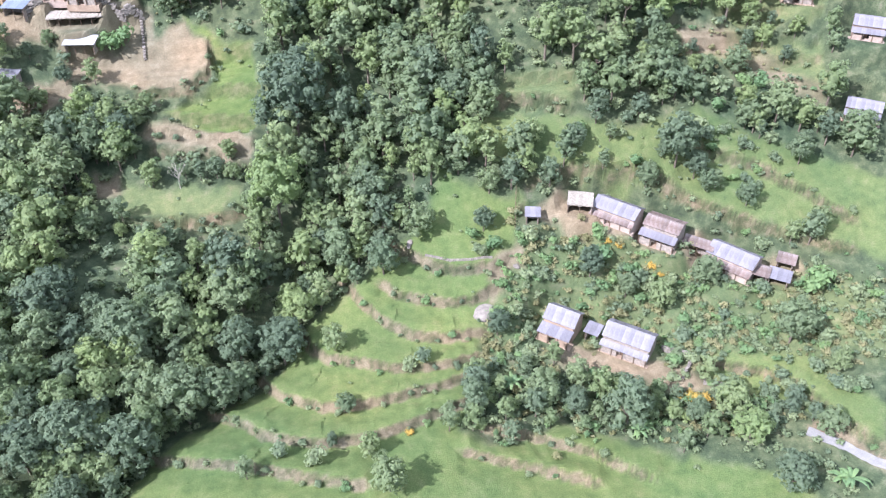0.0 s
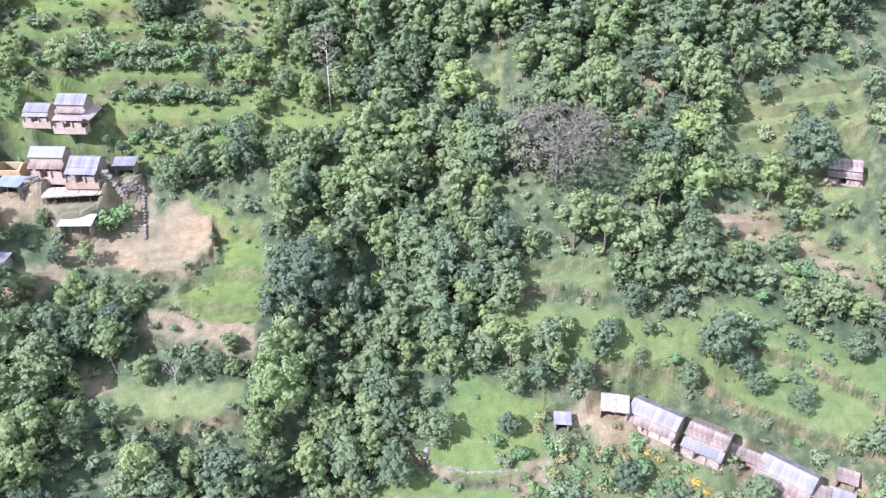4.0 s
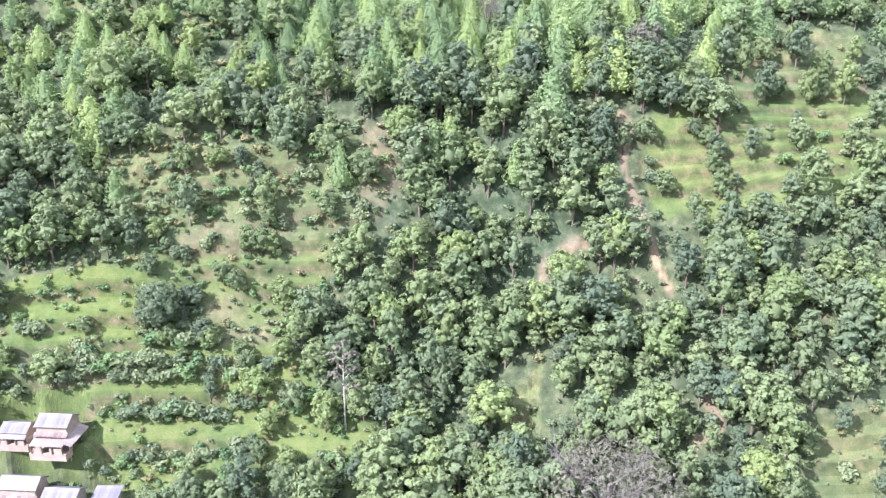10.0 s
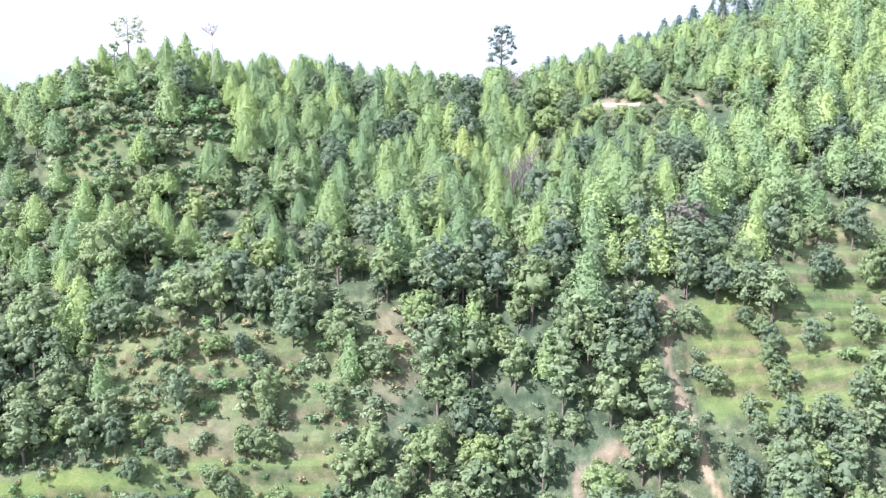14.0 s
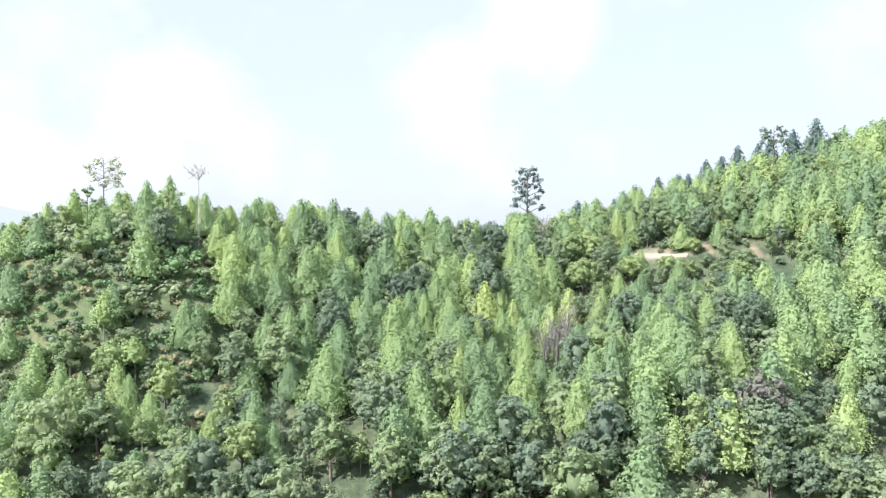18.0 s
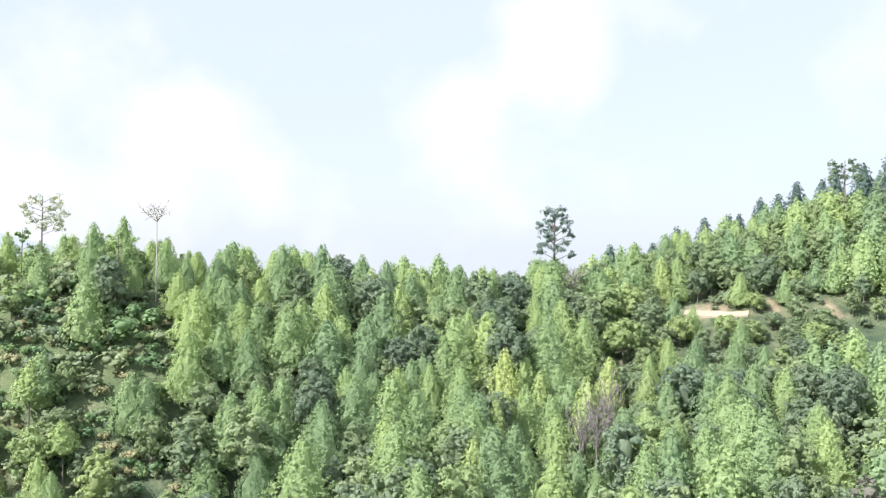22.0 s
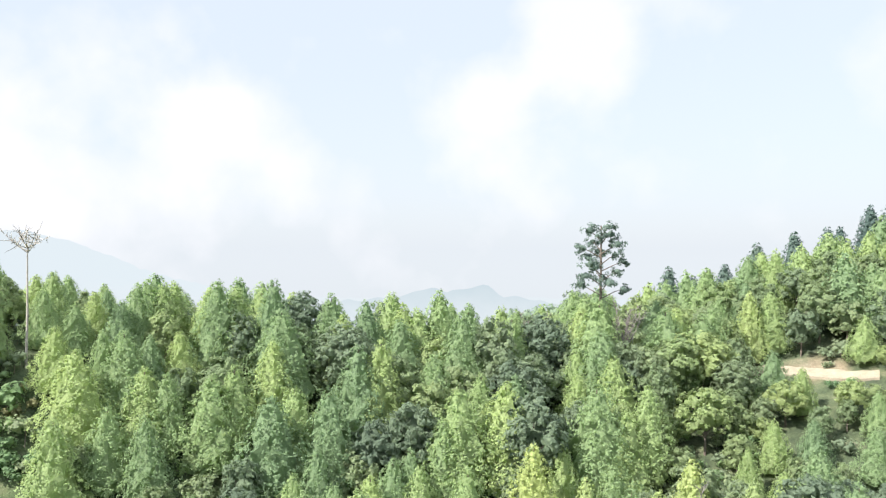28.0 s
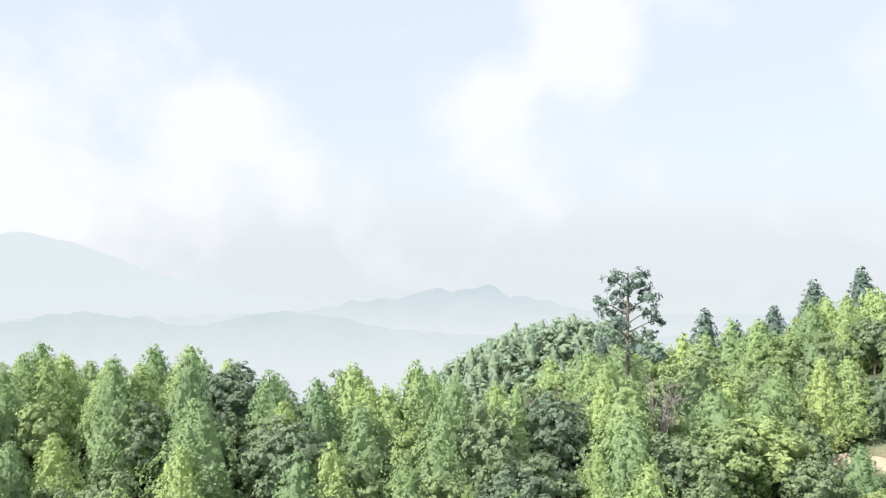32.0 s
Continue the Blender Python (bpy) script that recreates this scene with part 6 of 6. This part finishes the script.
# a rough fence of sticks at the end of the upper yard
fence = new("fence")
fence.matrix_basis = pose(31.0, 126.0, 0)
stick = None
for k in range(9):
    x, y = 30.2 + 0.15 * k, 124.0 + 0.75 * k
    z = float(height(x, y))
    part("post", *tube_arrays([(x - 31.0, y - 126.0, z - 0.4), (x - 30.98, y - 126.02, z + 1.3 + 0.15 * (k % 3))], [0.06, 0.045], 5), WOOD, fence)
    if stick is not None:
        for lift in (0.5, 1.0):
            part("rail", *tube_arrays([(stick[0] - 31.0, stick[1] - 126.0, stick[2] + lift), (x - 31.0, y - 126.0, z + lift)], [0.035, 0.03], 4), WOOD, fence)
    stick = (x, y, z)
tagged(fence, "rough stick fence at the yard's end", "fence")


# ---- woods ----
def scatter(x0, x1, y0, y1, gap, seed):
    """Jittered places, about gap apart."""
    r = np.random.RandomState(seed)
    xs, ys = np.meshgrid(np.arange(x0, x1, gap), np.arange(y0, y1, gap * 0.9))
    return (xs + r.uniform(-0.42, 0.42, xs.shape) * gap).ravel(), (ys + r.uniform(-0.42, 0.42, xs.shape) * gap).ravel(), r


def wood_mesh(name, places, label, category="wood"):
    """Many trees beyond counting, as one mesh: rows of kind, x, y, size, width, tint."""
    by_leaf = {}
    rng = np.random.RandomState(5)
    ground_z = height(np.array([q[1] for q in places]), np.array([q[2] for q in places]))
    for (key, x, y, size, wide, tint), z in zip(places, ground_z):
        _, _, shapes, leaf = KINDS[key]
        trunk, crown = shapes[rng.randint(len(shapes))]
        a = rng.uniform(0, 6.28)
        ca, sa = np.cos(a) * size * wide, np.sin(a) * size * wide
        for (v, f), material in ((trunk, BARK), (crown, leaf)):
            w = np.stack([v[:, 0] * ca - v[:, 1] * sa + x, v[:, 0] * sa + v[:, 1] * ca + y, v[:, 2] * size + z], -1)
            by_leaf.setdefault(material.name, [material, [], [], [], 0])
            e = by_leaf[material.name]
            e[1].append(w)
            e[2].append(f + e[4])
            e[3].append(np.full(len(w), tint))
            e[4] += len(w)
    verts = np.concatenate([np.concatenate(e[1]) for e in by_leaf.values()])
    tint = np.concatenate([np.concatenate(e[3]) for e in by_leaf.values()])
    faces, slots, n = [], [], 0
    for k, e in enumerate(by_leaf.values()):
        f = np.concatenate(e[2]) + n
        faces.append(f)
        slots.append(np.full(len(f), k))
        n += e[4]
    faces, slots = np.concatenate(faces), np.concatenate(slots)
    me = bpy.data.meshes.new(name)
    me.vertices.add(len(verts))
    me.vertices.foreach_set("co", verts.astype(np.float32).ravel())
    me.loops.add(len(faces) * 3)
    me.loops.foreach_set("vertex_index", faces.astype(np.int32).ravel())
    me.polygons.add(len(faces))
    me.polygons.foreach_set("loop_start", (np.arange(len(faces)) * 3).astype(np.int32))
    me.polygons.foreach_set("material_index", slots.astype(np.int32))
    for e in by_leaf.values():
        me.materials.append(e[0])
    me.attributes.new("tint", "FLOAT", "POINT").data.foreach_set("value", tint.astype(np.float32))
    me.update(calc_edges=True)
    return tagged(new(name, me), label, category, kind="stuff")


low, high_ = scatter(-95, 118, 84, 216, 3.7, 2), scatter(-135, 150, 214, 246, 4.5, 3)
crest_ = scatter(-135, 150, 246, 313, 4.3, 4)
wx, wy, wr = np.concatenate([low[0], high_[0], crest_[0]]), np.concatenate([low[1], high_[1], crest_[1]]), low[2]
g_, r_, e_, t_ = open_ground(wx, wy)
barred = sum(inside(wx, wy, q, 1.0) for q in NO_TREES.values())
chance = 1 - np.clip(1.35 * g_ + 0.8 * r_ + 1.3 * e_ + t_ + 1.5 * barred, 0, 1) * 0.985
rows, singles = [], [0, 0, 0]
for x, y, c in zip(wx, wy, chance):
    lot = wr.uniform(size=6)
    if x < -30 - 0.3 * y or x > 54 + 0.3 * y or (y > 284 and x < 30) or (y > 230 and (x < -88 or x > 142)) or lot[0] > c or not clear_of_houses(x, y) or not free(x, y, -0.5):
        continue
    slender = 1.0
    if y > 246:        # the crest carries an even stand of slimmer trees
        lot[2] = 0.28 + 0.5 * lot[2]
    lowered = (0.85 if x < -15 else 0.9) if 216 < y < 256 else (0.66 if x < -24 else 0.8) if x < -13 else 1.02 if -5 < x < 26 else 0.95 if x < 45 else 0.9 if y > 276 else 0.95
    short = 0.62 if x > 18 and y < 112 else 0.58 if 42 < x < 84 and 248 < y < 274 else 1.0
    upper = 1 / (1 + math.exp(-(y - 217) / 6))
    if lot[1] < upper * 0.56 and 222 < y < 296 and -38 < x < 66 and singles[0] < 330:
        singles[0] += 1
        plant("pine", x, y, (0.68 + 0.56 * lot[2]) * short * lowered * (0.72 if x < -18 and y < 243 else 1.0), "green pine with a pointed tufted crown", "pines on the ridge", wide=(0.85 + 0.28 * lot[3]) * slender)
    elif lot[1] >= upper * 0.56 and along(x, y, GULLY) < 24 and y < 200 and singles[1] < 75:
        singles[1] += 1
        plant(("broad", "dark", "mid", "slim", "mid")[int(lot[5] * 4.99)], x, y, (0.5 + 0.62 * lot[2]) * short, "leafy tree in the ravine wood", "trees of the ravine", wide=0.9 + 0.3 * lot[3])
    elif lot[1] >= upper * 0.56 and 238 < y < 290 and -45 < x < 82 and singles[2] < 190:
        singles[2] += 1
        plant((("mid", "broad", "lime", "mid", "broad", "mid") if x < -18 or (x > 46 and y > 255) else ("broad", "dark", "mid", "dark", "broad", "mid"))[int(lot[5] * 5.99)], x, y, (0.55 + 0.5 * lot[2]) * short * lowered, "leafy tree among the ridge pines", "trees on the ridge", wide=0.85 + 0.25 * lot[3])
    elif lot[1] < upper * 0.56:
        rows.append(("m_pine", x, y, (0.68 + 0.56 * lot[2]) * short * lowered * (0.72 if x < -18 and 220 < y < 243 else 1.0), (0.85 + 0.28 * lot[3]) * slender, lot[4] * 0.99))
    else:
        kind = ("m_broad", "m_mid", "m_dark", "m_slim", "m_mid", "m_broad", "m_lime")[int(lot[5] * 6.3) if y > 135 else min(int(lot[5] * 6.3), 4)] if y < 214 else ("m_broad", "m_dark", "m_mid", "m_dark", "m_broad", "m_dark", "m_lime")[int(lot[5] * 6.5)]
        if (x < -18 and y > 225) or (x > 46 and y > 255):        # the spur and the shoulder carry paler trees
            kind = ("m_mid", "m_broad", "m_lime")[int(lot[5] * 2.99)]
        rows.append((kind, x, y, (0.5 + 0.72 * lot[2] ** (1.5 if y < 246 else 0.8)) * short * (lowered if y > 216 else 1.0), (0.9 + 0.3 * lot[3]) * (0.9 if y > 246 else 1.0), lot[4] * 0.99))
wood_mesh("woodland", rows, "mixed green hillside woodland of broadleaf trees and pines")

# undergrowth between the trees and over the rough banks
ux, uy, ur = scatter(-95, 125, 70, 285, 2.7, 7)
g_, r_, e_, t_ = open_ground(ux, uy)
bank = np.abs(height(ux, uy + 0.6) - height(ux, uy - 0.6)) / 1.2
rows = []
for x, y, g1, r1, e1, t1, b1 in zip(ux, uy, g_, r_, e_, t_, bank):
    lot = ur.uniform(size=4)
    dens = (0.75 * min(1.0, b1) + 0.3) * (g1 if x > 44 and 124 < y < 170 else 0) + (1.0 if b1 > 1.1 else 0.05) * (g1 if x < 10 and y > 165 else 0) + (0.7 if y < 220 or (x < -15 and y < 246) else 0.25) * (1 - g1) * (1 - e1) * (1 - t1) + (0.65 if y < 236 else 1.2) * r1 + (0.02 + (0.0 if x > 50 and y > 190 else 0.5 if b1 > 0.75 and y > 133 else 0.3 if b1 > 0.5 else 0.0)) * g1
    if x < -30 - 0.3 * y or x > 52 + 0.28 * y or lot[0] > dens or not clear_of_houses(x, y, 0.5):
        continue
    rows.append((("m_shrub", "m_fresh", "m_straw" if y < 236 else "m_shrub")[int(lot[1] * 37) % 3] if r1 > 0.3 or (g1 > 0.3 and y > 165) else "m_shrub", x, y, (0.45 + 0.75 * lot[1] ** 2) * ((0.5 if y < 165 else 0.7) if g1 > 0.5 else 1.7 if r1 > 0.3 and y > 240 else 1.0), 0.9 + 0.4 * lot[2], lot[3] * 0.99))
sx, sy, sr = scatter(-66, -16, 226, 264, 1.7, 17)
for x, y, q in zip(sx, sy, np.maximum(inside(sx, sy, ROUGH["ridge_scrub"], 2.5), 0.6 * inside(sx, sy, [(-66, 243), (-18, 243), (-16, 226), (-66, 226)], 3))):
    lot = sr.uniform(size=4)
    if lot[0] < 0.95 * q and free(x, y, -1.0):
        rows.append((("m_fresh", "m_straw", "m_fresh")[int(lot[1] * 2.99)], x, y, 0.5 + 0.45 * lot[2], 1.0 + 0.3 * lot[2], lot[3] * 0.99))
sx, sy, sr = scatter(35, 67, 254, 280, 1.5, 19)
for x, y, q in zip(sx, sy, np.maximum(inside(sx, sy, NO_TREES["road_front"], 1), inside(sx, sy, NO_TREES["crest_front"], 1))):
    lot = sr.uniform(size=4)
    if lot[0] < 0.9 * q and along(x, y, TRAILS["ridge_road"]) > 2.6 and free(x, y, -1.2):
        rows.append((("m_fresh", "m_shrub")[int(lot[1] * 1.99)], x, y, 0.4 + 0.5 * lot[2], 1.0 + 0.3 * lot[2], lot[3] * 0.99))
wood_mesh("undergrowth", rows, "low tangled green undergrowth and bushes", "undergrowth")

# weeds, tall grass and bushes that smother the hamlet's slope
sx, sy, sr = scatter(18, 96, 84, 128, 1.15, 12)
thick = np.maximum(inside(sx, sy, NO_TREES["hamlet_slope"], 3), 0.5 * inside(sx, sy, [(14, 92), (34, 106), (60, 96), (72, 86), (66, 76), (20, 86)], 3))
g_, r_, e_, t_ = open_ground(sx, sy)
rows = []
for x, y, q, g1, e1 in zip(sx, sy, thick, g_, e_):
    lot = sr.uniform(size=5)
    if lot[0] < q * (1 - 0.8 * g1) * (1 - 0.85 * e1) * 0.85 and clear_of_houses(x, y, -0.5):
        rows.append((("m_shrub", "m_fresh", "m_straw", "m_shrub", "m_straw", "m_shrub")[int(lot[1] * 5.99)], x, y, 0.28 + 0.55 * lot[2] ** 2, 0.9 + 0.5 * lot[3], lot[4] * 0.99))
# tall grass and weeds of the terraced slope across the ravine
sx, sy, sr = scatter(-66, 12, 172, 214, 1.35, 14)
g_, r_, e_, t_ = open_ground(sx, sy)
tread = on_tread(sx, sy)
for x, y, g1, r1, e1, q in zip(sx, sy, g_, r_, e_, tread):
    lot = sr.uniform(size=5)
    if lot[0] < (0.06 if q else 0.62 if g1 > 0.3 else 0.7 * r1 + 0.4 * (1 - r1)) * (1 - 0.7 * e1) and clear_of_houses(x, y, 0.3):
        rows.append((("m_shrub", "m_fresh", "m_straw", "m_shrub", "m_shrub", "m_fresh")[int(lot[1] * 5.99)], x, y, 0.24 + (0.3 if q else 0.66) * lot[2] ** 1.6, 0.9 + 0.6 * lot[3], lot[4] * 0.99))
# brown weeds on the bank above the hamlet
sx, sy, sr = scatter(60, 98, 132, 154, 1.3, 18)
for x, y, q in zip(sx, sy, inside(sx, sy, EARTH["weedy_bank"], 4.0)):
    lot = sr.uniform(size=5)
    if lot[0] < 0.5 * q and clear_of_houses(x, y, 0.3):
        rows.append((("m_straw", "m_shrub", "m_straw", "m_fresh")[int(lot[1] * 3.99)], x, y, 0.25 + 0.45 * lot[2] ** 1.6, 0.9 + 0.6 * lot[3], lot[4] * 0.99))
wood_mesh("weeds", rows, "tangled weeds and dry grass on the terraced slopes", "weeds")

# the wooded hill beyond the ridge, its leaf colour paled for haze
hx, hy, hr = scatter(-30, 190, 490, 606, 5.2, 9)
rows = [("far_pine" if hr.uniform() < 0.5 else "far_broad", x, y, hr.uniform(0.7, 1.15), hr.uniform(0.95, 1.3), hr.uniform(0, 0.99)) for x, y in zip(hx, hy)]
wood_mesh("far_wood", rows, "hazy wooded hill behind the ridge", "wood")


# ---- distance ----
def hill_line(name, far, low, peaks, colour, seed, label):
    """A far range as a band with a broken crest, distance haze painted into its glow."""
    xs = np.linspace(-far * 0.9, far * 0.9, 260)
    crest = low + 0 * xs
    for at, high, wide in peaks:
        crest = np.maximum(crest, low + high * np.exp(-np.abs((xs - at) / wide) ** 1.8))
    crest = crest + far * 0.0022 * wave(xs, 0 * xs, far * 0.05, seed) + far * 0.0011 * wave(xs, 0 * xs, far * 0.015, seed + 1)
    y = far - 0.00008 * xs ** 2
    v = np.concatenate([np.stack([xs, y + k * far * 0.05, (crest * k / 4 + (1 - k / 4) * -600)], -1) for k in range(5)])
    n = len(xs)
    i = (np.arange(4)[:, None] * n + np.arange(n - 1)).ravel()
    m, nn, l, p = nodes_of(name)
    # emission instead of lit slopes: haze put into the colour, paling downwards
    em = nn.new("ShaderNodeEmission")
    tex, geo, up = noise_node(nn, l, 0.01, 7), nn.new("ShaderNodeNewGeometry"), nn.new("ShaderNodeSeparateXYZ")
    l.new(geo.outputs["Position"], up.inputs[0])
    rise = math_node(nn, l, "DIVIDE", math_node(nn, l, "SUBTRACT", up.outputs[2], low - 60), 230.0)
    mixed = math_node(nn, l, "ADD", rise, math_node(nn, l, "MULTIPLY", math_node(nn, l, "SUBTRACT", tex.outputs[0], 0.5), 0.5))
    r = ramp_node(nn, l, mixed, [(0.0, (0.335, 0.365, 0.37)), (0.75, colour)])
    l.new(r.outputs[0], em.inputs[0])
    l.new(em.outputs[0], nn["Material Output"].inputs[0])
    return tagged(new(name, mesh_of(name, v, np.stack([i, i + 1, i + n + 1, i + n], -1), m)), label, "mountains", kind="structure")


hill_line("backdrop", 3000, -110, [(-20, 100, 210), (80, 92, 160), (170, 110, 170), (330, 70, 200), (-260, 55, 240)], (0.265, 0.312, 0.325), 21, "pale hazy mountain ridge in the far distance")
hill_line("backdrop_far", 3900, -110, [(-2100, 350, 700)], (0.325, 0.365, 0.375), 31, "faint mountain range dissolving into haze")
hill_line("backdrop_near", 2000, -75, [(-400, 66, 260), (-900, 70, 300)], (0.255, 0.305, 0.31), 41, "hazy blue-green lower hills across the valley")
